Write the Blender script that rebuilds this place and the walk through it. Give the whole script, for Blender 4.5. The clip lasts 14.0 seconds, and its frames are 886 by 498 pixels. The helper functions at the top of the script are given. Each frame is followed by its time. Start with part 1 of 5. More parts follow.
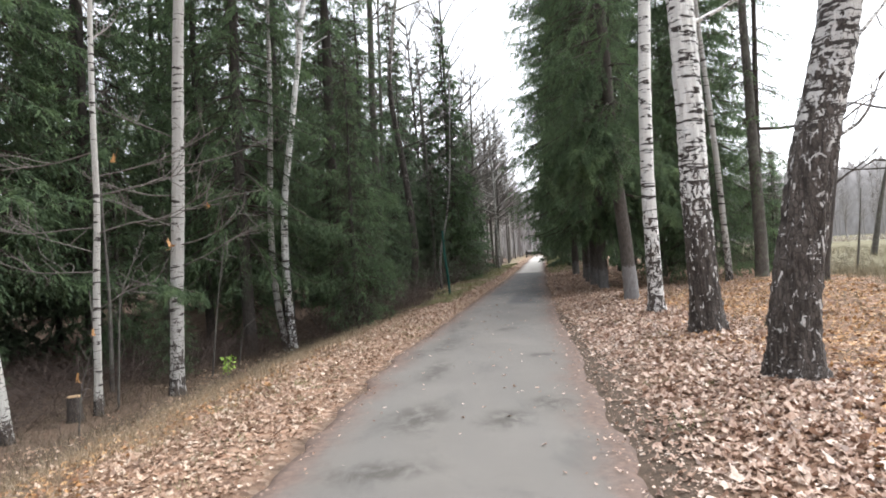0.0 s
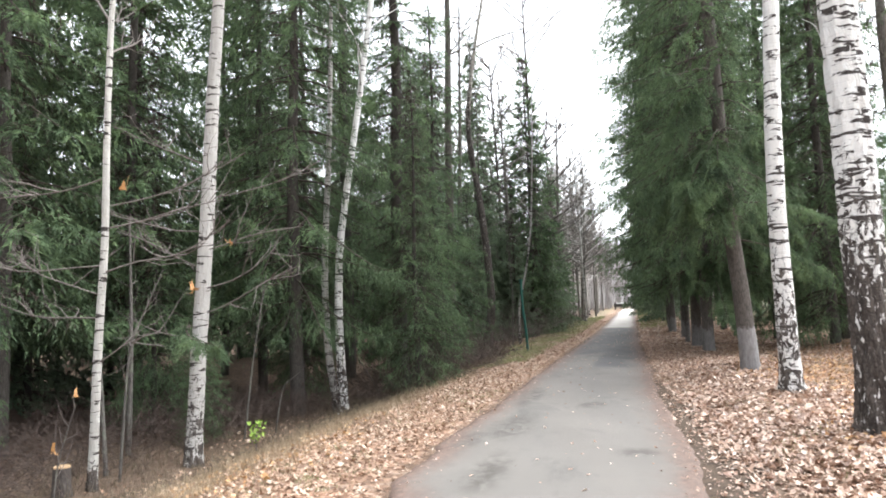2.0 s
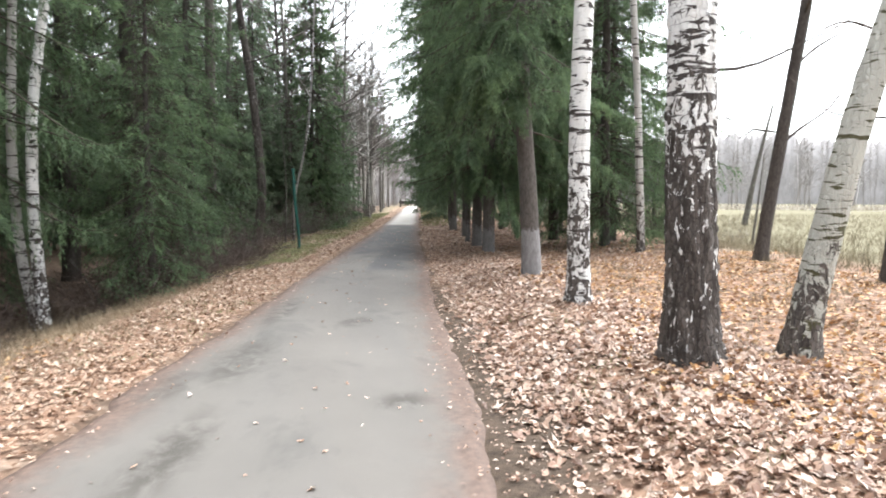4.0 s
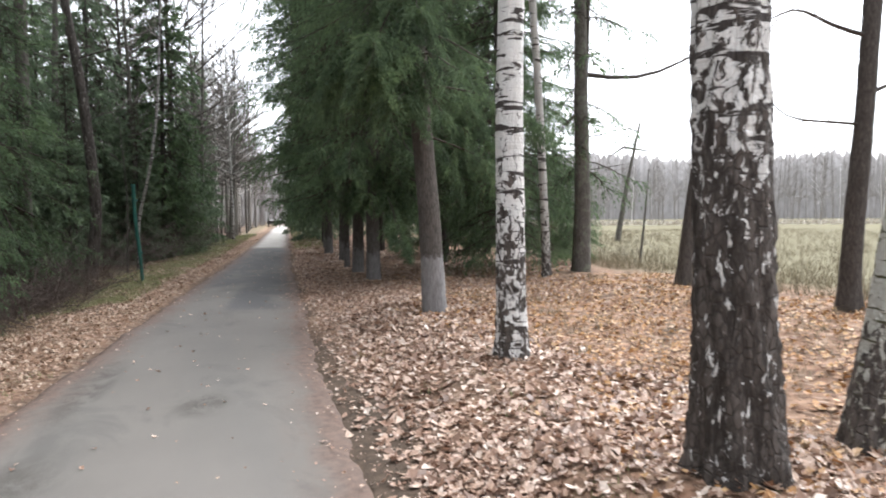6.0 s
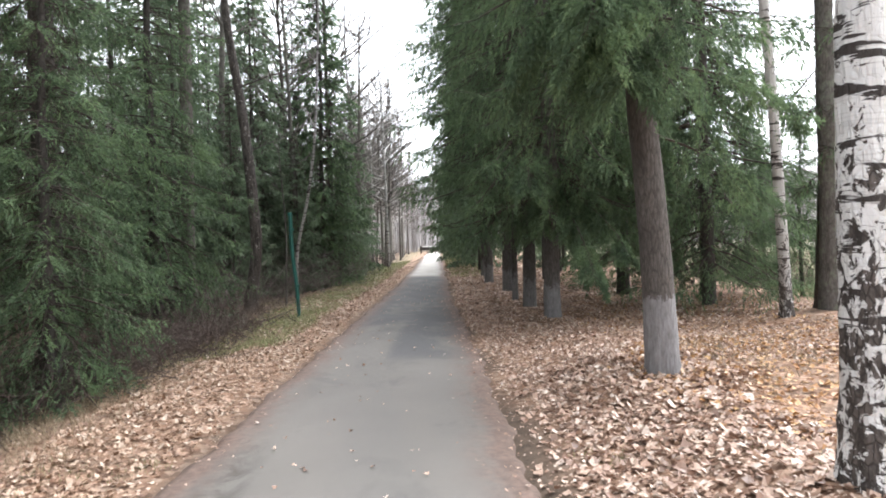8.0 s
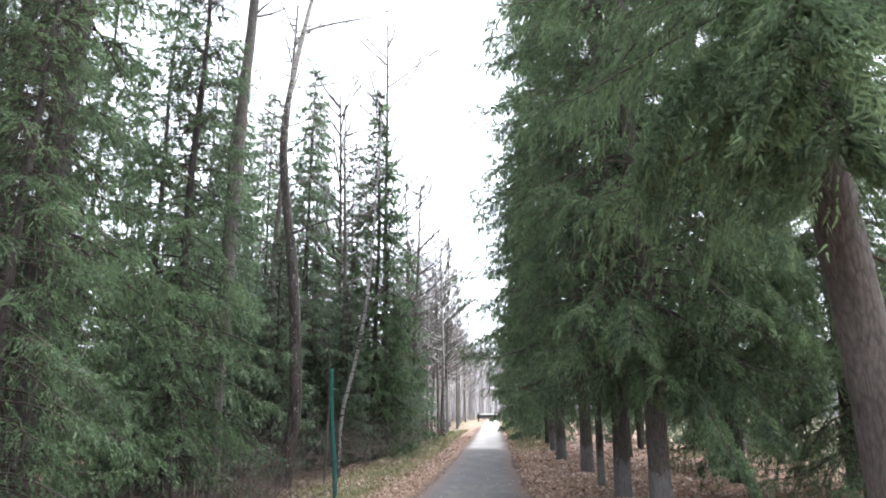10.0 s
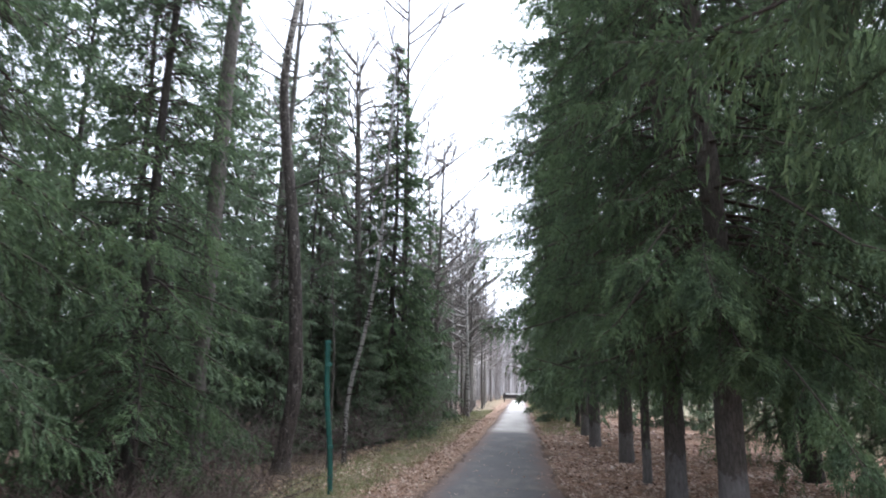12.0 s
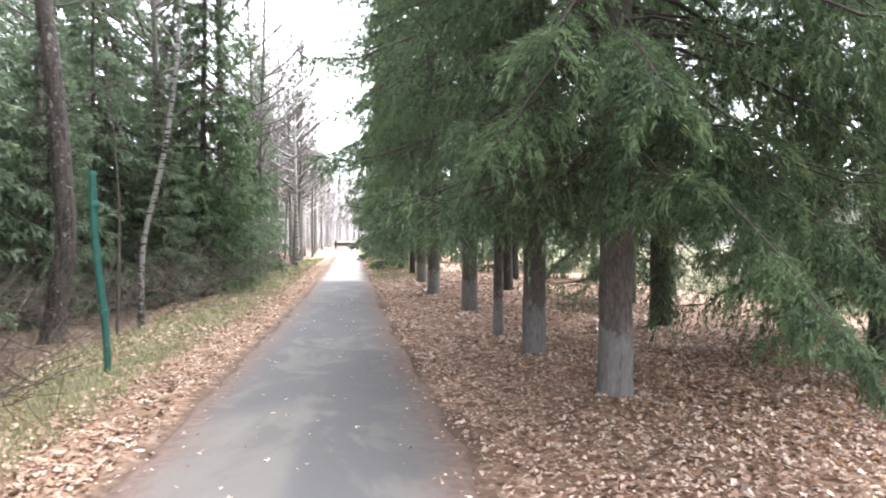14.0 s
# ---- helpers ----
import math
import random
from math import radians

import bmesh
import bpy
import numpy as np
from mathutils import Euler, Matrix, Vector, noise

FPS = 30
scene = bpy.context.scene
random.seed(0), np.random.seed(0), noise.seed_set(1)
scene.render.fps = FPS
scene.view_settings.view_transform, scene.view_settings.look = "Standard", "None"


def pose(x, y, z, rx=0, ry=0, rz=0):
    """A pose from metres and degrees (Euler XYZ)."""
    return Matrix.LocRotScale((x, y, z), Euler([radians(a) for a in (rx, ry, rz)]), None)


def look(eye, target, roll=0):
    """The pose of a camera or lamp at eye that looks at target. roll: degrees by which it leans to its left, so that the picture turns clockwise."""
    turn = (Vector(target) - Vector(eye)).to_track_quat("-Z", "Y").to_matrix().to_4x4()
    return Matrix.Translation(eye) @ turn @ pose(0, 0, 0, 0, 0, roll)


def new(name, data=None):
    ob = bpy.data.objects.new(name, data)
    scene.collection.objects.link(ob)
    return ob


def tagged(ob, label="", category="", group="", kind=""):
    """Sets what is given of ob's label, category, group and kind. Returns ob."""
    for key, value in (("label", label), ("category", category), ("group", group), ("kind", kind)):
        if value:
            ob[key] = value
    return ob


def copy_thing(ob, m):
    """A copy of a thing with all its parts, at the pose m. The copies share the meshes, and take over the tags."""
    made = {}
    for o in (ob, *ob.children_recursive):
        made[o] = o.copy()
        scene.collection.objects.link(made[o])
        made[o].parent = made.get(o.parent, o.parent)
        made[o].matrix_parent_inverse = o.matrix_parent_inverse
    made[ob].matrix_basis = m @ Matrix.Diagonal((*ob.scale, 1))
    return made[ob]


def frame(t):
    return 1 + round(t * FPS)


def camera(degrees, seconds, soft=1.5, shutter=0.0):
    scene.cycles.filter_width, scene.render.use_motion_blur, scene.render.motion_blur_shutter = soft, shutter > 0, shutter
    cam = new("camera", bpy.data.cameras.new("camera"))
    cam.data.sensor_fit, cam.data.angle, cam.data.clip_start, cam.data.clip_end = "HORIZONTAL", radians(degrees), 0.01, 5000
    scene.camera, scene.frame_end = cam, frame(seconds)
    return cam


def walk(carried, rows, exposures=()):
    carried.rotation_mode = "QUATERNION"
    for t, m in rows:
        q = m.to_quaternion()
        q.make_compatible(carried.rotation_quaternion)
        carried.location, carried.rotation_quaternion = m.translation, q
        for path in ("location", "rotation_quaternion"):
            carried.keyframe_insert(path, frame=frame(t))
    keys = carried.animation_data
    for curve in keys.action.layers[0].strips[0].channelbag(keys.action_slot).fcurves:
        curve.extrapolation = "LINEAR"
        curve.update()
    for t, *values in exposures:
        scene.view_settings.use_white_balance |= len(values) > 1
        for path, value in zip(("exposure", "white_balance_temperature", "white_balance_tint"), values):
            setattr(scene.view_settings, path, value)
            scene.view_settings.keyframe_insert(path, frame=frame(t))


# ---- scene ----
cam = camera(68.14, 14.0, soft=1.8, shutter=0.2)
PATH = [
    (0.0, 0.061, -0.059, 1.514, 90.27, 3.5, 0.11),
    (0.5, 0.14, 0.455, 1.52, 90.06, 3.28, 0.7),
    (1.0, 0.145, 1.029, 1.511, 90.13, 2.7, 3.32),
    (1.5, 0.176, 1.519, 1.555, 92.39, 2.19, 4.96),
    (2.0, 0.298, 2.093, 1.557, 94.84, 1.95, 7.51),
    (2.5, 0.369, 2.624, 1.56, 94.43, 0.9, 8.67),
    (3.0, 0.564, 3.212, 1.519, 90.83, 0.46, 7.13),
    (3.5, 0.64, 3.77, 1.498, 86.65, 0.07, -2.87),
    (3.7, 0.67, 3.99, 1.5, 85.4, 0.0, -6.4),
    (5.8, 0.99, 6.30, 1.525, 86.7, 0.4, -22.9),
    (6.0, 1.016, 6.522, 1.528, 86.92, 0.52, -21.96),
    (6.5, 1.03, 7.072, 1.558, 89.01, 1.4, -11.81),
    (7.0, 1.031, 7.675, 1.553, 89.23, 2.01, -9.81),
    (7.2, 1.036, 7.90, 1.553, 89.0, 2.0, -8.3),
    (9.3, 1.11, 10.27, 1.58, 94.0, 1.1, -10.9),
    (9.5, 1.122, 10.491, 1.58, 95.98, 0.91, -8.66),
    (10.0, 1.18, 11.011, 1.557, 103.71, 0.14, -4.32),
    (10.5, 1.204, 11.461, 1.575, 106.48, -0.67, -2.43),
    (11.0, 1.331, 11.97, 1.57, 107.6, -1.13, 0.44),
    (11.5, 1.392, 12.491, 1.576, 105.33, -1.83, 0.5),
    (12.0, 1.502, 13.092, 1.58, 101.93, -0.73, -2.05),
    (12.5, 1.568, 13.645, 1.573, 97.91, 0.15, -8.6),
    (13.0, 1.67, 14.239, 1.57, 94.71, 0.69, -9.37),
    (13.5, 1.692, 14.758, 1.532, 91.45, 0.18, -10.35),
    (14.0, 1.747, 15.282, 1.534, 88.9, 0.04, -16.61),
]
EXPOSURES = [
    (0.0, 2.26, 6250, 10), (0.5, 2.45, 6250, 10), (1.5, 2.75, 6250, 10), (3.0, 3.08, 6250, 8), (6.0, 2.42, 6200, 10), (7.2, 2.58, 6200, 10), (9.5, 3.48, 6050, 12),
    (11.0, 2.66, 5750, 13), (12.0, 2.68, 5750, 13), (12.5, 3.18, 5850, 13), (13.0, 3.38, 5950, 13), (14.0, 3.97, 6150, 14),
]
walk(cam, [(t, pose(x, y, z, rx, ry, rz)) for t, x, y, z, rx, ry, rz in PATH], EXPOSURES)

# ---- light: overcast sky with a weak, wide sun behind the cloud ----
world = bpy.data.worlds.new("overcast_sky")
scene.world = world
world.use_nodes = True
wn, wl = world.node_tree.nodes, world.node_tree.links
wn.clear()
sky = wn.new("ShaderNodeTexSky")
sky.sky_type = "NISHITA"
sky.sun_disc = False
sky.sun_elevation, sky.sun_rotation = radians(58), radians(60)
sky.air_density, sky.dust_density, sky.ozone_density = 1.0, 1.5, 1.0
cloud = wn.new("ShaderNodeHueSaturation")
cloud.inputs["Saturation"].default_value = 0.12
bg = wn.new("ShaderNodeBackground")
bg.inputs["Strength"].default_value = 0.085
wo = wn.new("ShaderNodeOutputWorld")
wl.new(sky.outputs[0], cloud.inputs["Color"])
wl.new(cloud.outputs[0], bg.inputs["Color"])
wl.new(bg.outputs[0], wo.inputs["Surface"])
sun_data = bpy.data.lights.new("sun", "SUN")
sun_data.energy, sun_data.angle, sun_data.color = 1.5, radians(75), (1.0, 0.995, 0.985)
sun = new("sun", sun_data)
sun.matrix_world = look((30, 17, 55), (0, 0, 0))


# ---- materials ----
class Mat:
    """A small node-tree writer."""

    def __init__(self, name, rough=0.8, spec=0.3):
        self.m = bpy.data.materials.new(name)
        self.m.use_nodes = True
        self.t = self.m.node_tree
        self.b = self.t.nodes["Principled BSDF"]
        self.b.inputs["Roughness"].default_value = rough
        self.b.inputs["Specular IOR Level"].default_value = spec
        self.coord = self.t.nodes.new("ShaderNodeTexCoord")

    def link(self, a, b):
        self.t.links.new(a, b)

    def mapped(self, scale, space="Object"):
        n = self.t.nodes.new("ShaderNodeMapping")
        n.inputs["Scale"].default_value = scale if isinstance(scale, tuple) else (scale,) * 3
        self.link(self.coord.outputs[space], n.inputs["Vector"])
        return n.outputs[0]

    def noise(self, scale, detail=4.0, rough=0.6, vec=None, distort=0.0, space="Object"):
        n = self.t.nodes.new("ShaderNodeTexNoise")
        n.inputs["Scale"].default_value = 1.0
        n.inputs["Detail"].default_value = detail
        n.inputs["Roughness"].default_value = rough
        n.inputs["Distortion"].default_value = distort
        self.link(vec or self.mapped(scale, space), n.inputs["Vector"])
        return n.outputs["Fac"]

    def voronoi(self, scale, space="Object", out="Distance", feature="F1"):
        n = self.t.nodes.new("ShaderNodeTexVoronoi")
        n.feature = feature
        n.inputs["Scale"].default_value = 1.0
        self.link(self.mapped(scale, space), n.inputs["Vector"])
        return n.outputs[out]

    def ramp(self, fac, stops):
        n = self.t.nodes.new("ShaderNodeValToRGB")
        els = n.color_ramp.elements
        while len(els) < len(stops):
            els.new(0.5)
        for e, (p, c) in zip(els, stops):
            e.position = p
            e.color = (c, c, c, 1) if isinstance(c, (int, float)) else (*c, 1)
        self.link(fac, n.inputs[0])
        return n.outputs[0]

    def mix(self, fac, a, b, mode="MIX"):
        n = self.t.nodes.new("ShaderNodeMix")
        n.data_type, n.blend_type = "RGBA", mode
        for k, v in ((0, fac), (6, a), (7, b)):
            if isinstance(v, (int, float)):
                n.inputs[k].default_value = v if k == 0 else (v, v, v, 1)
            elif isinstance(v, tuple):
                n.inputs[k].default_value = (*v, 1)
            else:
                self.link(v, n.inputs[k])
        return n.outputs[2]

    def math(self, op, a, b):
        n = self.t.nodes.new("ShaderNodeMath")
        n.operation = op
        for k, v in enumerate((a, b)):
            if isinstance(v, (int, float)):
                n.inputs[k].default_value = v
            else:
                self.link(v, n.inputs[k])
        return n.outputs[0]

    def island(self):
        return self.t.nodes.new("ShaderNodeNewGeometry").outputs["Random Per Island"]

    def attribute(self, name):
        n = self.t.nodes.new("ShaderNodeAttribute")
        n.attribute_name = name
        return n.outputs["Fac"]

    def up(self):
        n = self.t.nodes.new("ShaderNodeSeparateXYZ")
        self.link(self.coord.outputs["Object"], n.inputs[0])
        return n.outputs[2]

    def colour(self, c):
        if isinstance(c, tuple):
            self.b.inputs["Base Color"].default_value = (*c, 1)
        else:
            self.link(c, self.b.inputs["Base Color"])
        return self

    def bump(self, height, strength=0.5, distance=0.01):
        n = self.t.nodes.new("ShaderNodeBump")
        n.inputs["Strength"].default_value = strength
        n.inputs["Distance"].default_value = distance
        self.link(height, n.inputs["Height"])
        self.link(n.outputs[0], self.b.inputs["Normal"])
        return self

    def through_light(self, amount, colour):
        """Lets some light through, as thin leaves do."""
        tr = self.t.nodes.new("ShaderNodeBsdfTranslucent")
        ms = self.t.nodes.new("ShaderNodeMixShader")
        ms.inputs[0].default_value = amount
        if isinstance(colour, tuple):
            tr.inputs[0].default_value = (*colour, 1)
        else:
            self.link(colour, tr.inputs[0])
        self.link(self.b.outputs[0], ms.inputs[1])
        self.link(tr.outputs[0], ms.inputs[2])
        self.link(ms.outputs[0], self.t.nodes["Material Output"].inputs["Surface"])
        return self


def asphalt_material():
    m = Mat("worn_asphalt", 0.78, 0.27)
    grit = m.noise(260, 3, 0.7)
    big = m.noise(0.55, 5, 0.6)
    blot = m.noise((1.3, 0.7, 1), 5, 0.65, distort=0.6)
    tracks = m.noise((1.6, 0.12, 1), 3, 0.5)
    c = m.ramp(big, [(0.3, (0.115, 0.103, 0.09)), (0.7, (0.158, 0.142, 0.125))])
    c = m.mix(m.ramp(tracks, [(0.42, 0.0), (0.65, 0.5)]), c, (0.12, 0.111, 0.101))
    c = m.mix(m.ramp(blot, [(0.54, 0.0), (0.66, 0.75)]), c, (0.08, 0.074, 0.066))
    c = m.mix(m.ramp(grit, [(0.35, 0.5), (0.7, 0.0)]), c, (0.1, 0.095, 0.09))
    c = m.mix(m.math("MULTIPLY", m.attribute("newer"), m.ramp(m.noise((1.2, 0.8, 1), 5, 0.65, distort=0.7), [(0.4, 0.2), (0.5, 1.0)])), c, (0.077, 0.074, 0.073))
    mottle = m.ramp(m.noise((5, 3.5, 1), 5, 0.7, distort=0.5), [(0.38, 0.0), (0.58, 1.0)])
    c = m.mix(m.math("MULTIPLY", m.attribute("stain"), mottle), c, (0.062, 0.056, 0.048))
    # paler far surface, with the open-sky brightness and sheen painted into its colour
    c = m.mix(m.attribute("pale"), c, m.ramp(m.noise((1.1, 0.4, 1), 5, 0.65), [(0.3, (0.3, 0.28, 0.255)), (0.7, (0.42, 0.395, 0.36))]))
    edge = m.attribute("rim")
    dirt = m.math("MULTIPLY", edge, m.ramp(m.noise((2.6, 1.1, 1), 6, 0.75, distort=0.4), [(0.36, 0.0), (0.58, 1.0)]))
    dirt = m.math("MAXIMUM", dirt, m.math("MULTIPLY", m.ramp(m.math("ADD", edge, m.math("MULTIPLY", m.math("SUBTRACT", m.noise((3.2, 1.6, 1), 5, 0.7), 0.5), 0.7)), [(0.36, 0.0), (0.82, 1.0)]), 0.85))
    c = m.mix(dirt, c, m.ramp(m.noise(14, 5, 0.7), [(0.3, (0.07, 0.046, 0.036)), (0.7, (0.165, 0.108, 0.084))]))
    m.colour(c)
    return m.bump(m.mix(0.5, grit, big), 0.4, 0.006).m


def ground_material():
    m = Mat("forest_ground", 0.95, 0.1)
    cells = m.voronoi(16, out="Color")
    sep = m.t.nodes.new("ShaderNodeSeparateColor")
    m.link(cells, sep.inputs[0])
    leaf = m.ramp(sep.outputs[0], [(0.0, (0.15, 0.09, 0.062)), (0.35, (0.28, 0.165, 0.11)), (0.7, (0.37, 0.24, 0.165)), (1.0, (0.46, 0.34, 0.26))])
    soil = m.ramp(m.noise(9, 6, 0.7), [(0.3, (0.05, 0.039, 0.03)), (0.7, (0.12, 0.088, 0.066))])
    litter = m.attribute("litter")
    c = m.mix(litter, soil, m.mix(m.ramp(m.noise(3, 5, 0.7), [(0.35, 0.75), (0.65, 0.0)]), leaf, soil))
    turf = m.ramp(m.noise(7, 6, 0.75), [(0.3, (0.09, 0.078, 0.05)), (0.55, (0.16, 0.145, 0.09)), (0.75, (0.24, 0.21, 0.15))])
    c = m.mix(m.attribute("field"), c, turf)
    m.colour(c)
    return m.bump(m.noise(22, 6, 0.75), 0.8, 0.03).m


def birch_bark(name, dark_to, dark_soft, marks=0.52, tint=(0.66, 0.64, 0.6), dark=(0.05, 0.042, 0.038), most=0.9, flakes=0.0):
    """White bark with dark cross marks; towards the foot it is old, black and split, with white flakes left."""
    m = Mat(name, 0.75, 0.25)
    lent = m.noise((3.4, 3.4, 17), 3, 0.6, distort=0.5)
    lines = m.noise((3, 3, 75), 2, 0.5)
    patch = m.noise((14, 14, 8.5), 4, 0.68, distort=0.9)
    ridge = m.noise((17, 17, 3.2), 4, 0.6, distort=0.9)
    split = m.voronoi((25, 25, 12), out="Distance", feature="DISTANCE_TO_EDGE")
    c = m.mix(m.noise((5, 5, 3), 4), tint, tuple(0.76 * v for v in tint))
    c = m.mix(m.ramp(lines, [(0.56, 0.0), (0.66, 0.25)]), c, (0.3, 0.27, 0.25))
    c = m.mix(m.ramp(lent, [(marks + 0.075, 0.0), (marks + 0.11, 1.0)]), c, dark)
    h = m.math("MINIMUM", m.math("DIVIDE", m.math("SUBTRACT", dark_to, m.up()), dark_soft), most)
    f = m.math("ADD", h, m.math("MULTIPLY", m.math("SUBTRACT", patch, 0.5), 3.4))
    deep = m.math("MULTIPLY", m.ramp(ridge, [(0.36, 0.1), (0.55, 1.0)]), m.ramp(split, [(0.0, 0.35), (0.1, 1.0)]))
    rough_bark = m.mix(deep, (0.024, 0.019, 0.016), m.ramp(m.noise((34, 34, 12), 5, 0.75), [(0.3, (0.058, 0.048, 0.042)), (0.7, (0.135, 0.115, 0.102))]))
    c = m.mix(m.ramp(f, [(0.46, 0.0), (0.58, 1.0)]), c, rough_bark)
    if flakes:
        c = m.mix(m.ramp(m.noise((20, 20, 5.5), 3, 0.55, distort=0.3), [(0.63, 0.0), (0.67, flakes)]), c, tint)
    m.colour(c)
    return m.bump(m.mix(0.6, patch, deep), 1.0, 0.02).m


def bark(name, a, b, scale=(22, 22, 5), lime_to=0.0, lichen=0.0, lime=0.85, crisp=14.0):
    m = Mat(name, 0.9, 0.15)
    plates = m.voronoi(scale, out="Distance", feature="DISTANCE_TO_EDGE")
    fine = m.noise((40, 40, 14), 5, 0.7)
    c = m.ramp(fine, [(0.3, a), (0.7, b)])
    c = m.mix(m.ramp(plates, [(0.0, 0.4), (0.12, 0.0)]), c, tuple(0.35 * v for v in a))
    c = m.mix(m.ramp(m.noise((3, 3, 1.5), 4), [(0.5, 0.0), (0.7, 0.5)]), c, tuple(0.6 * v for v in a))
    if lichen:
        c = m.mix(m.ramp(m.noise(6, 5, 0.7), [(0.5, 0.0), (0.62, lichen)]), c, (0.2, 0.22, 0.16))
    if lime_to:
        edge = m.math("ADD", m.math("MULTIPLY", m.math("SUBTRACT", lime_to, m.up()), crisp), m.math("MULTIPLY", m.math("SUBTRACT", m.noise((9, 9, 7), 5, 0.7), 0.5), 5.0))
        worn = m.math("MULTIPLY", m.ramp(edge, [(0.3, 0.0), (0.7, 1.0)]), m.ramp(m.noise((26, 26, 7), 5, 0.7), [(0.3, 0.3 * lime), (0.62, lime)]))
        c = m.mix(worn, c, (0.27, 0.26, 0.26))
    m.colour(c)
    return m.bump(m.mix(0.4, plates, fine), 0.9, 0.02).m


def needle_material(name, a, b, c3):
    m = Mat(name, 0.8, 0.12)
    f = m.math("ADD", m.math("MULTIPLY", m.island(), 0.2), m.math("MULTIPLY", m.noise(1.7, 4, 0.65), 0.9))
    col = m.ramp(f, [(0.36, a), (0.55, b), (0.74, c3)])
    m.colour(col)
    return m.through_light(0.38, col).m


def leaf_material(name, stops, rough=0.7, spec=0.3):
    m = Mat(name, rough, spec)
    col = m.ramp(m.island(), stops)
    col = m.mix(m.ramp(m.noise(60, 3), [(0.4, 0.35), (0.65, 0.0)]), col, (0.09, 0.045, 0.025))
    m.colour(col)
    return m.through_light(0.15, col).m


def plain(name, a, b, scale, rough=0.7, spec=0.3, metal=0.0):
    m = Mat(name, rough, spec)
    m.b.inputs["Metallic"].default_value = metal
    n = m.noise(scale, 5, 0.7)
    m.colour(m.ramp(n, [(0.3, a), (0.7, b)]))
    return m.bump(n, 0.3, 0.005).m


ASPHALT = asphalt_material()
GROUND = ground_material()
BIRCH_WHITE = birch_bark("white_birch_bark", 2.6, 3.0, 0.5, (0.78, 0.765, 0.74), most=0.58)
BIRCH_OLD = birch_bark("old_birch_bark", 2.9, 1.9, 0.47, (0.78, 0.765, 0.74), most=1.05, flakes=0.85)
BIRCH_MOSSY = birch_bark("mossy_birch_bark", 1.2, 1.2, 0.48, (0.42, 0.41, 0.36), (0.06, 0.055, 0.025), most=0.75)
BIRCH_DARK = birch_bark("dark_birch_bark", 4.0, 2.4, 0.44, (0.62, 0.6, 0.58), (0.045, 0.038, 0.034), most=0.92, flakes=0.85)
BIRCH_THIN = birch_bark("young_birch_bark", 0.5, 0.4, 0.5, (0.5, 0.48, 0.44))
SPRUCE_LIMED = bark("spruce_bark_whitewashed", (0.062, 0.054, 0.048), (0.135, 0.12, 0.108), lime_to=0.8)
SPRUCE_FADED = bark("spruce_bark_faded_whitewash", (0.06, 0.053, 0.047), (0.13, 0.116, 0.105), lime_to=0.7, lime=0.5, crisp=5.0)
SPRUCE_BARK = bark("spruce_bark", (0.046, 0.04, 0.035), (0.1, 0.089, 0.08))
GREY_BARK = bark("grey_bark", (0.07, 0.063, 0.057), (0.16, 0.146, 0.132), lichen=0.4)
DARK_BARK = bark("dark_bark", (0.042, 0.036, 0.032), (0.1, 0.086, 0.077))
TWIG = plain("twig_bark", (0.1, 0.085, 0.075), (0.2, 0.175, 0.16), 30, 0.85)
TWIG_BROWN = plain("dry_brown_twig", (0.042, 0.031, 0.026), (0.105, 0.076, 0.063), 20, 0.9)
LIMB = plain("spruce_limb", (0.034, 0.027, 0.022), (0.08, 0.062, 0.05), 20, 0.9)
NEEDLES = needle_material("spruce_needles", (0.052, 0.074, 0.045), (0.103, 0.149, 0.082), (0.172, 0.24, 0.114))
# needles again, lightened so that distance haze is in the colour
NEEDLES_HAZED = needle_material("hazed_spruce_needles", (0.085, 0.112, 0.076), (0.135, 0.178, 0.114), (0.18, 0.235, 0.14))


# ---- mesh helpers ----
def mesh_of(name, verts, faces, material, smooth=True):
    """One mesh out of an array of vertices and a list of face arrays (triangles or quads)."""
    me = bpy.data.meshes.new(name)
    verts = np.asarray(verts, np.float32).reshape(-1, 3)
    faces = [np.asarray(f, np.int32) for f in faces if len(f)]
    me.vertices.add(len(verts))
    me.vertices.foreach_set("co", verts.ravel())
    idx = np.concatenate([f.ravel() for f in faces])
    tot = np.concatenate([np.full(len(f), f.shape[1], np.int32) for f in faces])
    start = np.r_[0, np.cumsum(tot)[:-1]].astype(np.int32)
    me.loops.add(len(idx))
    me.loops.foreach_set("vertex_index", idx)
    me.polygons.add(len(tot))
    me.polygons.foreach_set("loop_start", start)
    me.polygons.foreach_set("use_smooth", np.full(len(tot), smooth, bool))
    me.update(calc_edges=True)
    me.validate()
    me.materials.append(material)
    return me


def child(name, me, parent, label=""):
    ob = new(name, me)
    ob.parent = parent
    return tagged(ob, label)


def part(name, bm, material, parent, label=""):
    me = bpy.data.meshes.new(name)
    bm.to_mesh(me)
    bm.free()
    me.materials.append(material)
    return child(name, me, parent, label)


def thing(name, m, label, category, group=""):
    ob = new(name)
    ob.matrix_world = m
    return tagged(ob, label, category, group)


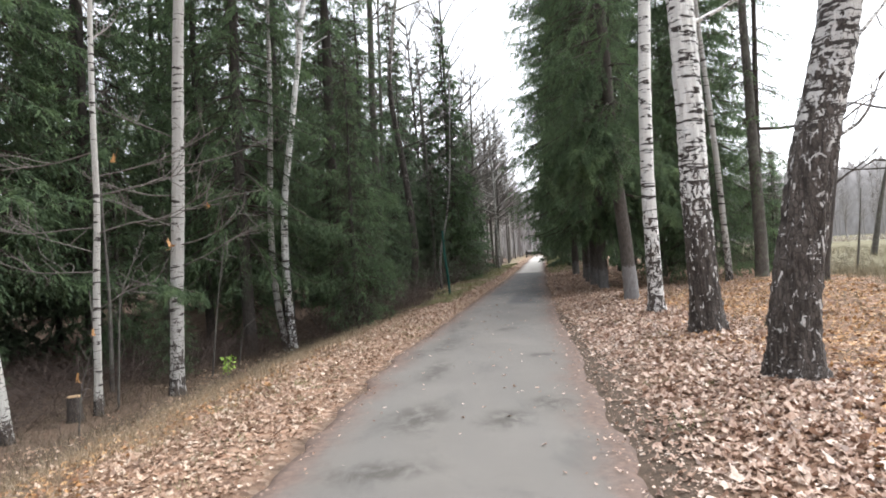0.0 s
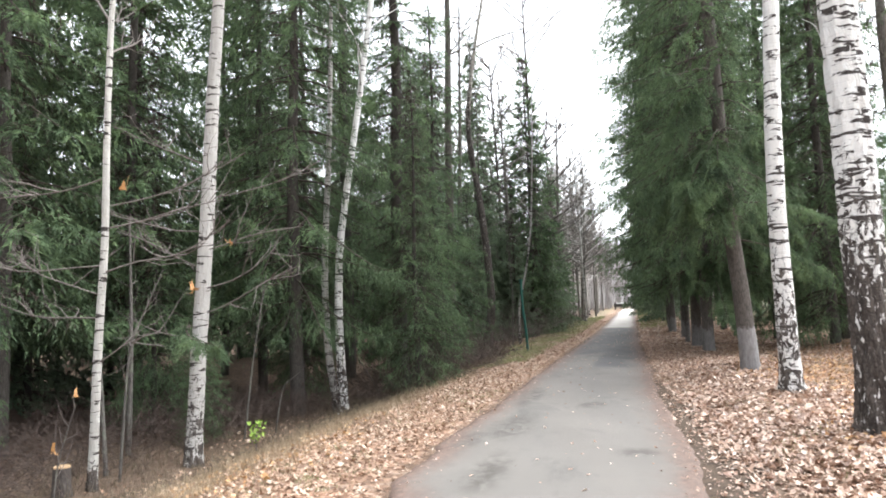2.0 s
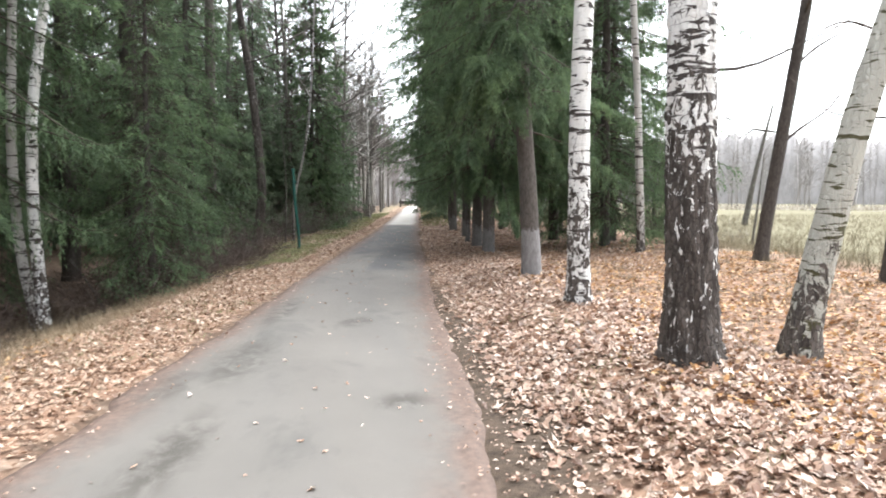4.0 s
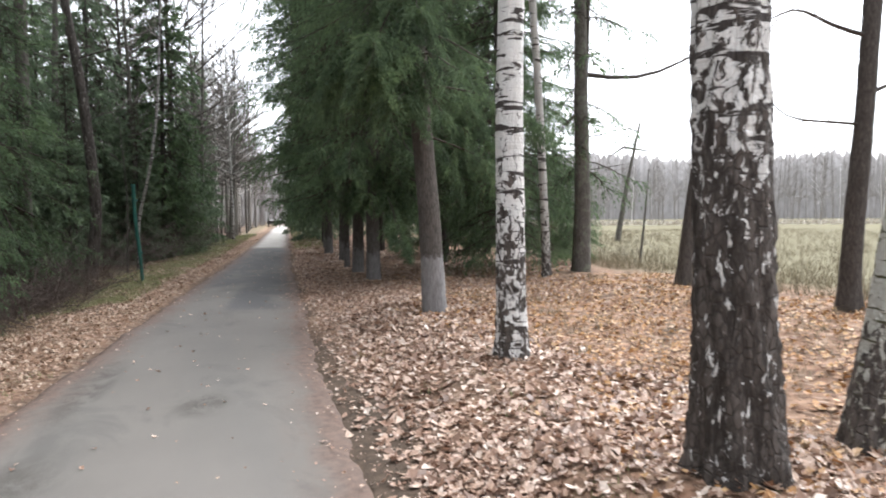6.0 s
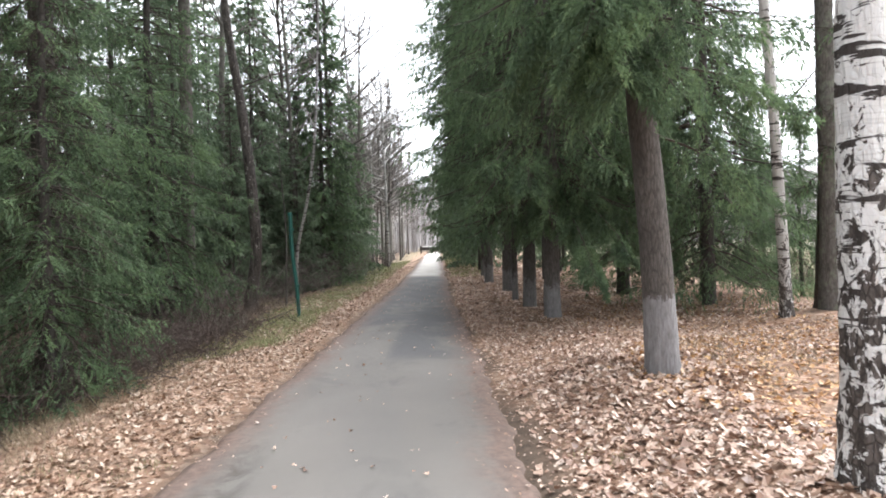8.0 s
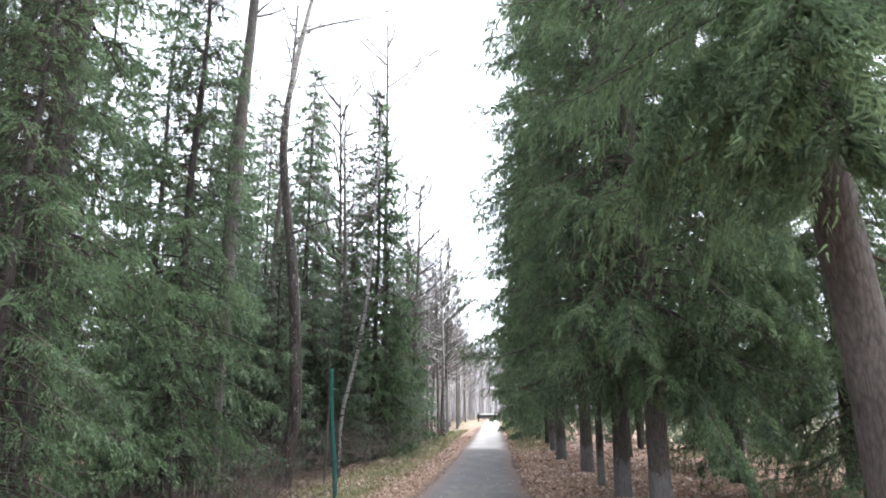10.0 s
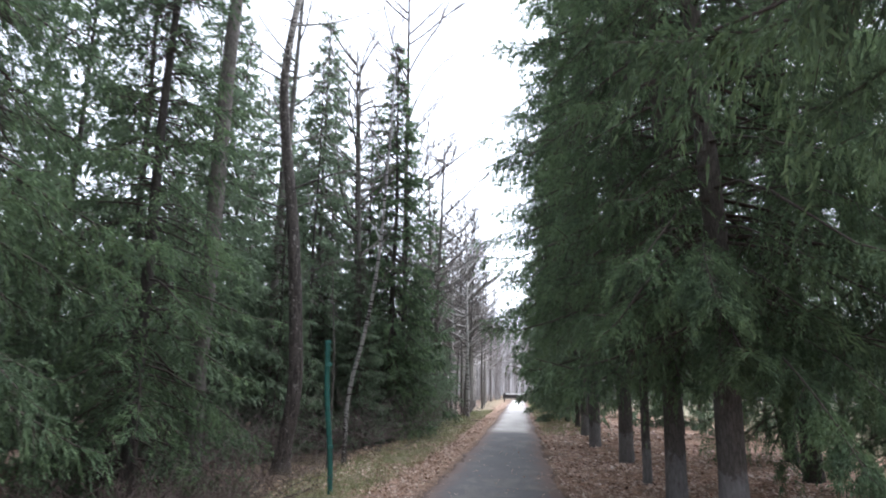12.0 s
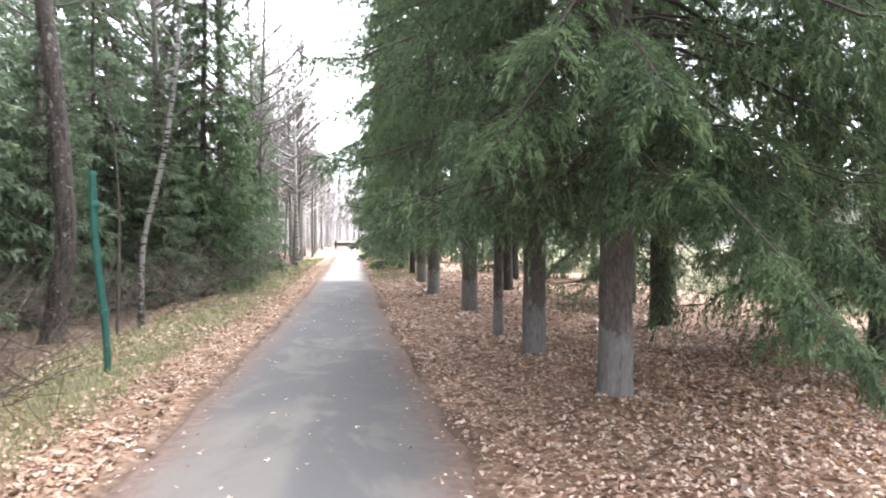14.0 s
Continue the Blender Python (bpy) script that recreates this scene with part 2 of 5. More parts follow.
def tubes(P, r, sides=3, tip=True):
    """Tapered tubes along B paths of S points: P (B, S, 3), r (B, S)."""
    P, r = np.asarray(P, float), np.asarray(r, float)
    B, S, _ = P.shape
    T = np.gradient(P, axis=1)
    T /= np.linalg.norm(T, axis=2, keepdims=True) + 1e-9
    ref = np.where(np.abs(T[..., 2:3]) > 0.8, np.array([1.0, 0, 0]), np.array([0, 0, 1.0]))
    U = np.cross(T, ref)
    U /= np.linalg.norm(U, axis=2, keepdims=True) + 1e-9
    W = np.cross(T, U)
    a = np.arange(sides) * 2 * np.pi / sides
    V = P[:, :, None] + r[:, :, None, None] * (np.cos(a)[None, None, :, None] * U[:, :, None] + np.sin(a)[None, None, :, None] * W[:, :, None])
    base = (np.arange(B) * S * sides)[:, None, None] + (np.arange(S - 1) * sides)[None, :, None]
    k = np.arange(sides)[None, None]
    k2 = (k + 1) % sides
    F = np.stack([base + k, base + k2, base + sides + k2, base + sides + k], -1).reshape(-1, 4)
    return V.reshape(-1, 3), F


def trunk_mesh(name, rng, H, r0, r1, material, lean=(0, 0), bend=0.1, sides=28, rows=90, flare=0.35, rough=0.04, power=1.0, line=()):
    """A trunk with root flare, slow bends and an uneven skin."""
    s = np.linspace(0, 1, rows) ** 1.4
    z = s * H
    ph = rng.uniform(0, 6.28, 6)
    env = np.clip(z / 1.5, 0, 1)
    cx = lean[0] * z + env * bend * (np.sin(z * 0.55 + ph[0]) - np.sin(ph[0])) * 0.7 + env * bend * 0.3 * np.sin(z * 1.3 + ph[1])
    cy = lean[1] * z + env * bend * (np.sin(z * 0.5 + ph[2]) - np.sin(ph[2])) * 0.7
    if line:
        lz, lx = np.array(line).T
        soft = np.array([np.interp(z + d, lz, lx) for d in np.linspace(-0.5, 0.5, 7)]).mean(0)
        cx = cx * 0.25 + soft - soft[0]
    rad = r0 + (r1 - r0) * s ** power
    rad = rad + r0 * flare * np.exp(-z / (0.9 * r0 + 0.1))
    a = np.arange(sides) * 2 * np.pi / sides
    A, Z = np.meshgrid(a, z)
    roots = 1 + min(0.14, 0.45 * flare) * np.exp(-Z / 0.3) * np.cos(5 * A + ph[3]) + 0.05 * np.cos(2 * A + ph[4] + Z * 0.4)
    skin = 1 + rough * rng.normal(0, 1, A.shape) * 0.5 + rough * np.sin(9 * A + 3 * np.sin(Z * 2.3 + ph[5]))
    R = rad[:, None] * roots * skin
    V = np.stack([cx[:, None] + R * np.cos(A), cy[:, None] + R * np.sin(A), Z - 0.12 * (Z < 1e-6)], -1).reshape(-1, 3)
    b = (np.arange(rows - 1) * sides)[:, None]
    k = np.arange(sides)[None]
    k2 = (k + 1) % sides
    F = np.stack([b + k, b + k2, b + sides + k2, b + sides + k], -1).reshape(-1, 4)
    return mesh_of(name, V, [F], material), (lambda h: (np.interp(h, z, cx), np.interp(h, z, cy), np.interp(h, z, rad)))


def blades(base, way, across, length, width):
    """Narrow triangles: base points, unit ways, unit sides."""
    n = len(base)
    V = np.stack([base - across * width[:, None] / 2, base + across * width[:, None] / 2, base + way * length[:, None]], 1)
    return V.reshape(-1, 3), np.arange(3 * n).reshape(-1, 3)


def unit(v):
    return v / (np.linalg.norm(v, axis=-1, keepdims=True) + 1e-9)


def spruce_meshes(seed, H, low, R, step=0.45, per=6, gap=0.1, tuft=0.06, tl=0.125, tw=0.045, r0=0.2, bark_material=None, needles=None, lean=(0, 0), detail=(20, 60), fine_to=9.0, taper=0.75, line=(), each=1, floor=0.72, bias=0.0, dead=0.6):
    """Trunk, limbs and hanging needle sprays of a spruce. Above fine_to metres the sprays are fewer and coarser."""
    rng = np.random.default_rng(seed)
    trunk, at = trunk_mesh("trunk", rng, H, r0, 0.02, bark_material or SPRUCE_BARK, lean, 0.05, detail[0], detail[1], 0.1, 0.03, line=line)
    zs, az = [], []
    z = low
    while z < H - 0.15:
        n = max(3, int(per * (1 - 0.4 * z / H) + rng.uniform(0, 1.5)))
        a0 = rng.uniform(0, 6.28)
        for k in range(n):
            zs.append(z + rng.uniform(-0.5, 0.5) * step)
            az.append(a0 + 6.283 * k / n + rng.normal(0, 0.25))
        z += step * rng.uniform(0.8, 1.25)
    zs, az = np.clip(np.array(zs), low * 0.8, H - 0.05), np.array(az)
    B = len(zs)
    u = np.clip((zs - low) / (H - low), 0, 1)
    L = R * (1 - u) ** taper * (0.75 + 0.25 * np.clip(u / 0.12, 0, 1)) * (0.42 + 0.72 * rng.uniform(0, 1, B) ** 0.7) * (1 - bias * np.maximum(0, np.cos(az))) + 0.15
    S = 6
    s = np.linspace(0, 1, S)
    rise = 0.28 * u ** 1.5 + 0.02 + rng.normal(0, 0.07, B)
    sag = (0.58 * (1 - u) ** 0.6 + 0.12) * rng.uniform(0.6, 1.2, B)
    lift = 0.2 * (1 - u) + 0.1
    rad = np.stack([np.cos(az), np.sin(az), 0 * az], -1)
    prof = rise[:, None] * s - sag[:, None] * s ** 1.7 + lift[:, None] * s ** 4
    side_w = np.stack([-np.sin(az), np.cos(az), 0 * az], -1)
    wob = rng.normal(0, 0.08, B)
    cx, cy, _ = at(zs)
    P = np.stack([cx, cy, zs], -1)[:, None] + L[:, None, None] * (rad[:, None] * (s * (1 - 0.12 * s))[None, :, None] + side_w[:, None] * (wob[:, None] * s ** 2)[:, :, None])
    P[:, :, 2] += L[:, None] * prof
    least = floor * low
    P[:, :, 2] = np.where(P[:, :, 2] < least, least + 0.35 * (P[:, :, 2] - least), P[:, :, 2])
    rb = (0.006 + 0.008 * L)[:, None] * (1 - 0.85 * s)[None]
    LV, LF = tubes(P[::each], rb[::each], 3)
    # side sprays, densest towards the tips
    counts = np.maximum(4, (L / gap).astype(int) * 2)
    bi = np.repeat(np.arange(B), counts)
    sk = rng.uniform(0.12, 1.0, len(bi)) ** 0.7
    x = sk * (S - 1)
    i0 = np.minimum(x.astype(int), S - 2)
    fr = (x - i0)[:, None]
    base = P[bi, i0] * (1 - fr) + P[bi, i0 + 1] * fr
    tang = unit(P[bi, i0 + 1] - P[bi, i0])
    sgn = rng.choice([-1.0, 1.0], len(bi))[:, None]
    bl = (0.16 + 0.5 * (1 - sk) * np.minimum(1, L[bi] / 1.6) + 0.12 * (L[bi] / R)) * rng.uniform(0.6, 1.3, len(bi))
    hang = (0.2 + 0.75 * (1 - u[bi]) * rng.uniform(0.1, 1.3, len(bi)))[:, None]
    d0 = unit(0.75 * sgn * side_w[bi] + 0.6 * tang + rng.normal(0, 0.18, (len(bi), 3)))
    m = np.maximum(3, (bl / tuft).astype(int))
    ti = np.repeat(np.arange(len(bi)), m)
    high = base[ti, 2] > fine_to
    ti = ti[~high | (rng.uniform(0, 1, len(ti)) < 0.5)]
    big = np.where(base[ti, 2] > fine_to, 1.6, 1.0)
    q = rng.uniform(0, 1, len(ti))[:, None]
    ln = bl[ti][:, None]
    down = np.array([0, 0, -1.0])
    pts = base[ti] + ln * (d0[ti] * q * (1 - 0.25 * q)) + down * ln * hang[ti] * q ** 1.6
    axis = unit(d0[ti] * (1 - 0.4 * q) + down * hang[ti] * 1.3 * q)
    out = unit(np.cross(axis, rng.normal(0, 1, (len(ti), 3))))
    way = unit(axis + out * rng.uniform(0.15, 0.75, len(ti))[:, None])
    acr = unit(np.cross(way, np.array([0, 0, 1.0]) + 0.6 * rng.normal(0, 1, (len(ti), 3))))
    n = len(pts)
    NV, NF = blades(pts, way, acr, big * tl * rng.uniform(0.7, 1.4, n), big * tw * rng.uniform(0.7, 1.3, n))
    crown = mesh_of("crown", NV, [NF], needles or NEEDLES, smooth=False)
    # bare dead twigs that hang inside the crown, near the trunk
    nd = int(dead * len(bi))
    pick = rng.integers(0, B, nd)
    sd = rng.uniform(0.08, 0.62, nd)
    x = sd * (S - 1)
    i0 = np.minimum(x.astype(int), S - 2)
    fr = (x - i0)[:, None]
    base = P[pick, i0] * (1 - fr) + P[pick, i0 + 1] * fr
    way = unit(0.7 * rng.choice([-1.0, 1.0], nd)[:, None] * side_w[pick] + 0.35 * rad[pick] + rng.normal(0, 0.3, (nd, 3)) + down * rng.uniform(0.1, 1.2, nd)[:, None])
    acr = unit(np.cross(way, rng.normal(0, 1, (nd, 3))))
    DV, DF = blades(base, way, acr, rng.uniform(0.2, 0.65, nd), np.full(nd, 0.3 * tw + 0.007))
    return trunk, mesh_of("branchwork", np.concatenate([LV, DV]), [LF, DF + len(LV)], LIMB), crown


def spruce(meshes, x, y, turn=0.0, size=1.0, label="tall dark green spruce with drooping branches", group="", kind="", z=None):
    ob = thing("spruce_tree", pose(x, y, ground_z(x, y) if z is None else z, 0, 0, turn) @ Matrix.Scale(size, 4), label, "tree", group)
    for name, me in zip(("trunk", "branchwork", "crown"), meshes):
        c = child(name, me, ob)
        if name != "trunk":
            tagged(c, kind="stuff")
    return ob


# ---- the plan: a lane between two verges ----
LEFT_Y, LEFT_X = (-30, 4, 9.5, 14, 19.5, 23.7, 32, 44, 95, 400), (-5.2, -1.32, -0.75, 0.0, 0.93, 1.62, 3.1, 4.95, 12.7, 58)
RIGHT_Y, RIGHT_X = (-30, 4, 9.5, 13, 17.5, 20, 26, 32.6, 44, 95, 400), (-2.6, 1.26, 1.9, 2.33, 2.95, 3.25, 4.06, 5.05, 6.75, 14.6, 61)


def lane_left(y):
    return np.interp(y, LEFT_Y, LEFT_X)


def lane_right(y):
    return np.interp(y, RIGHT_Y, RIGHT_X)


def step(a, b, v):
    t = np.clip((v - a) / (b - a), 0, 1)
    return t * t * (3 - 2 * t)


def ground_z(x, y):
    """Height of the ground: a ditch side on one hand, a low bank and then a field on the other."""
    x, y = np.asarray(x, float), np.asarray(y, float)
    dl, dr = lane_left(y) - x, x - lane_right(y)
    deep = 0.75 - 0.45 * step(17, 27, y)
    left = -deep * step(0.7, 4.6, dl)
    bank = 0.17 - 0.13 * step(15, 22, y)
    right = bank * step(0.2, 1.5, dr) + 0.16 * step(3.5, 5.5, dr) * (1 - step(22, 30, y)) - 0.36 * step(6.5, 12, dr)
    bumps = 0.03 * np.sin(x * 2.1 + 1.3 * np.sin(y * 1.1)) * np.sin(y * 1.7 + np.sin(x * 0.9)) + 0.015 * np.sin(x * 5.3 + y * 3.1)
    off = step(0.25, 1.2, np.maximum(dl, dr))
    sunk = -0.035 * (1 - step(-0.1, 0.12, np.maximum(dl, dr)))
    out = left * (dl > 0) + right * (dr > 0) + bumps * off + sunk
    return float(out) if out.ndim == 0 else out


def spaced(a, b, near, far_a, far_b, grow=1.18):
    v = list(np.arange(a, b + 1e-6, near))
    st = near
    while v[-1] < far_b:
        st *= grow
        v.append(v[-1] + st)
    st = near
    while v[0] > far_a:
        st *= grow
        v.insert(0, v[0] - st)
    return np.array(v)


def build_ground():
    xs, ys = spaced(-8, 12, 0.12, -420, 420), spaced(-2, 38, 0.16, -300, 600)
    X, Y = np.meshgrid(xs, ys)
    Z = ground_z(X, Y)
    nx = len(xs)
    i = (np.arange(len(ys) - 1) * nx)[:, None] + np.arange(nx - 1)[None]
    F = np.stack([i, i + 1, i + nx + 1, i + nx], -1).reshape(-1, 4)
    me = mesh_of("ground", np.stack([X, Y, Z], -1), [F], GROUND)
    dl, dr = lane_left(Y) - X, X - lane_right(Y)
    litter = np.maximum(step(-0.1, 0.2, dl) * (1 - 0.75 * step(1.6, 3.2, dl)), step(0.25, 0.8, dr + 0.12 * np.sin(Y * 2.1) + 0.45 * step(11, 15, Y)))
    verge = 0.6 * step(0.3, 0.8, dr) * (1 - step(1.5, 2.5, dr)) * step(36, 44, Y)
    field = step(6.5, 9.0, dr + 0.5 * np.sin(Y * 0.8)) * (1 - step(19, 23, Y) * (1 - step(9, 12, dr)))
    green = 0.75 * step(0.7, 1.2, dl) * (1 - step(2.2, 3.4, dl)) * step(19, 24, Y)
    for name, v in (("litter", litter), ("field", np.maximum(np.maximum(field, green), verge))):
        me.attributes.new(name, "FLOAT", "POINT").data.foreach_set("value", v.astype(np.float32).ravel())
    tagged(new("ground", me), "forest ground under brown fallen leaves", "ground", kind="structure")


STAINS = ((-0.28, 5.9, 0.3, 0.5), (0.52, 5.65, 0.26, 0.34), (-0.5, 4.45, 0.42, 0.22), (0.02, 10.4, 0.24, 0.8), (-0.5, 9.6, 0.2, 0.5), (0.25, 13.0, 0.16, 1.1), (-0.15, 8.2, 0.18, 0.7), (1.15, 12.0, 0.2, 0.3), (1.3, 8.9, 0.2, 0.22), (1.0, 6.2, 0.22, 0.3))


def build_lane():
    rng = np.random.default_rng(5)
    ys = spaced(-1, 34, 0.08, -28, 101, 1.12)
    cols = np.r_[0, 0.012, np.linspace(0.04, 0.96, 26), 0.988, 1.0]
    grid = lambda gap, amp: np.interp(ys, np.arange(-30, 320, gap), rng.normal(0, amp, len(np.arange(-30, 320, gap))))
    rag = lambda k: grid(2.3, 0.03) + grid(0.5, 0.028) + grid(0.16, 0.024)
    a, b = lane_left(ys) + rag(1.0), lane_right(ys) + rag(4.0)
    X = a[:, None] + (b - a)[:, None] * cols[None]
    Y = np.repeat(ys[:, None], len(cols), 1)
    Z = 0.012 + 0.02 * (1 - (2 * cols - 1) ** 2)[None] + 0.004 * np.sin(X * 5 + Y * 2.2)
    Z[:, 1] = Z[:, -2] = -0.002
    Z[:, 0] = Z[:, -1] = -0.06
    n = len(cols)
    i = (np.arange(len(ys) - 1) * n)[:, None] + np.arange(n - 1)[None]
    F = np.stack([i, i + 1, i + n + 1, i + n], -1).reshape(-1, 4)
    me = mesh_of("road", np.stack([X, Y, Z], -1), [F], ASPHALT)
    d = np.minimum(cols, 1 - cols)[None] * (b - a)[:, None]
    me.attributes.new("rim", "FLOAT", "POINT").data.foreach_set("value", (1 - step(0.0, 0.55, d)).astype(np.float32).ravel())
    stain = np.zeros_like(X)
    for cx, cy, wx, wy in STAINS:
        stain = np.maximum(stain, np.exp(-(((X - cx - 0.13 * (Y - cy)) / wx) ** 2 + ((Y - cy) / wy) ** 2) ** 2))
    newer = np.maximum(step(20.6, 21.4, Y + 0.3 * np.sin(X * 2)), step(-0.1, 0.06, X - (lane_left(Y) + 1.08)) * step(17.0, 17.8, Y)) * (1 - step(37.0, 38.6, Y + 0.2 * np.sin(X * 3)))
    # far stretch: surface change plus painted-in brightness of the open lane
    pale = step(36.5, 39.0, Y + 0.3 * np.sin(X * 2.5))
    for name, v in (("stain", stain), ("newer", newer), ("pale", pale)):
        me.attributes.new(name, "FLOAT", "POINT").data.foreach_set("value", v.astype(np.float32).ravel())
    tagged(new("road", me), "narrow worn grey asphalt lane with dirty edges", "road", kind="structure")


build_ground()
build_lane()

# ---- spruces ----
FIRST_SPRUCE, THIRD_SPRUCE, DITCH_SPRUCES = [], [], []


def big_spruces():
    near = dict(gap=0.08, tuft=0.021, tl=0.068, tw=0.0155, fine_to=8.0)
    finest = dict(gap=0.075, tuft=0.0165, tl=0.06, tw=0.013, fine_to=10.0)
    far_cut = dict(step=0.5, per=6, gap=0.14, tuft=0.1, tl=0.22, tw=0.085, dead=0.3, needles=NEEDLES_HAZED, detail=(8, 14), fine_to=99, each=3)
    first = spruce_meshes(19, 22, 3.2, 2.5, step=0.38, per=7, r0=0.16, bark_material=SPRUCE_LIMED, line=((0, 0), (1.6, -0.09), (2.8, -0.2), (4, -0.24), (22, -0.9)), bias=0.86, **finest)
    front = spruce_meshes(11, 23, 2.3, 3.6, r0=0.15, bark_material=SPRUCE_FADED, **dict(near, fine_to=10.5))
    row = [spruce_meshes(12 + k, H, low, R, r0=r0, tuft=0.042, tl=0.1, tw=0.026, bark_material=SPRUCE_FADED) for k, (H, low, R, r0) in enumerate(((24, 4.1, 3.8, 0.16), (22, 3.6, 3.9, 0.165)))]
    slim = spruce_meshes(21, 15, 5.0, 1.3, r0=0.08, per=4, tuft=0.04, tl=0.08, tw=0.022, bark_material=SPRUCE_FADED)
    low_near = spruce_meshes(31, 19, 2.4, 3.1, r0=0.16, per=7, **near)
    thin = spruce_meshes(33, 21, 2.1, 2.3, r0=0.2, step=0.55, per=6, dead=1.5, **near)
    small = spruce_meshes(35, 12, 0.9, 2.3, r0=0.12, step=0.36, per=7, gap=0.085, tuft=0.038, tl=0.08, tw=0.023, fine_to=99)
    low = [spruce_meshes(36 + k, H, lo, R, r0=0.13, tuft=0.062, tl=0.125, tw=0.034, gap=0.085, fine_to=8.5, step=0.48, per=7, each=2) for k, (H, lo, R) in enumerate(((18, 2.6, 2.9), (21, 2.8, 3.1)))]
    young = spruce_meshes(45, 12, 0.9, 2.9, r0=0.1, step=0.36, per=7, gap=0.1, tuft=0.075, tl=0.14, tw=0.05, needles=NEEDLES_HAZED, fine_to=99, taper=0.85)
    spire = spruce_meshes(39, 14.8, 0.8, 2.7, r0=0.11, step=0.4, per=7, gap=0.09, tuft=0.06, tl=0.15, tw=0.05, taper=0.95)
    edge = spruce_meshes(37, 19, 2.4, 1.7, r0=0.17, step=0.85, per=5, gap=0.1, tuft=0.04, tl=0.08, tw=0.024, dead=1.2, bias=0.65, bark_material=GREY_BARK)
    skirt = spruce_meshes(38, 17, 1.0, 3.0, r0=0.14, floor=0.5, per=8, **near)
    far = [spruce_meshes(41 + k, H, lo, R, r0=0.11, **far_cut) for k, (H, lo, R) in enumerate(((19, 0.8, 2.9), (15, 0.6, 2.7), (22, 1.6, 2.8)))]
    lime = "tall spruce with whitewashed trunk foot beside the lane"
    FIRST_SPRUCE.append(spruce(first, 4.31, 15.04, 0, 1.0, "leaning spruce with bare trunk and whitewashed foot", "spruces along the lane"))
    THIRD_SPRUCE.append(spruce(front, 5.03, 20.66, 0, 1.0, lime, "spruces along the lane"))
    spruce(front, 5.31, 23.09, 140, 1.0, lime, "spruces along the lane")
    for k, (x, y) in enumerate(((6.09, 27.95), (6.36, 31.6), (7.2, 36.0), (8.0, 40.5), (8.7, 45.5), (9.6, 51.0), (10.6, 57.0), (11.8, 64.0))):
        spruce(row[k % 2] if k < 3 else far[2 * (k % 2)], x, y, 77 * k, 1.0, lime, "spruces along the lane")
    spruce(slim, 5.36, 24.48, 20, 1.0, "slim spruce with whitewashed trunk foot", "spruces along the lane")
    spruce(edge, 8.85, 18.17, 190, 1.0, "tall thin-crowned spruce at the field edge", "spruces behind the row")
    for k, (x, y, t) in enumerate(((8.2, 20.6, 40), (9.28, 22.5, 130), (9.6, 27.6, 250), (8.6, 32.0, 20), (12.4, 30.0, 10), (10.5, 36.0, 300))):
        spruce(skirt if k < 3 else low[k % 2], x, y, t, 0.95, "broad spruce with branches hanging to the ground", "spruces behind the row")
    for x, y, turn, size in ((12.0, 25.0, 70, 0.5), (13.6, 26.6, 200, 0.42), (11.0, 21.6, 20, 0.36)):
        spruce(small, x, y, turn, size, "young spruce at the field edge", "spruces behind the row")
    spruce(low_near, 8.20, 24.50, 70, 1.0, "dense spruce with low dark boughs behind the row", "spruces behind the row")
    dark = "dense spruce with low drooping branches over the ditch"
    spruce(thin, -3.05, 19.1, 15, 1.0, "tall spruce with a visible dark trunk over the ditch", "spruces of the dark wood")
    spruce(low_near, -4.88, 16.3, 200, 1.0, dark, "spruces of the dark wood")
    spruce(thin, -5.2, 21.6, 160, 1.0, "tall thin-crowned spruce over the ditch", "spruces of the dark wood")
    spruce(small, -2.6, 23.0, 0, 1.0, "young dense spruce beside the verge", "spruces of the dark wood")
    spruce(small, -2.3, 17.2, 90, 0.62, "young spruce at the edge of the ditch", "spruces of the dark wood")
    for x, y, turn, size in ((-5.7, 13.5, 30, 0.3), (-7.3, 14.6, 200, 0.55), (-5.2, 17.6, 70, 0.5), (-8.3, 10.4, 300, 0.5)):
        DITCH_SPRUCES.append(spruce(small, x, y, turn, size, "young spruce with boughs down to the ditch", "spruces of the dark wood"))
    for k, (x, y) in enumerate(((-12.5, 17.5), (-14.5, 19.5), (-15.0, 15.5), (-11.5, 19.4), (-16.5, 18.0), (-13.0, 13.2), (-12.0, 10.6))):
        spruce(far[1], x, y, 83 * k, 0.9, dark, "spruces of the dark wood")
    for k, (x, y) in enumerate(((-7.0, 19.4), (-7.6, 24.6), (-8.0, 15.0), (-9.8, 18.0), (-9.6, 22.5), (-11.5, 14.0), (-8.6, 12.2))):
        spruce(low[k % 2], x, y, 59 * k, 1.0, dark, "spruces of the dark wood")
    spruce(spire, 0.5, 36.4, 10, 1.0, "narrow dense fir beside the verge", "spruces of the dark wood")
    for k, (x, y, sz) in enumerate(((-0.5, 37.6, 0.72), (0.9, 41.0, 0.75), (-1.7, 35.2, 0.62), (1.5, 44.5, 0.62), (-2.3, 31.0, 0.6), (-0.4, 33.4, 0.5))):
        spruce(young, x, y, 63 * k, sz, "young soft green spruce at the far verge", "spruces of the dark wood")
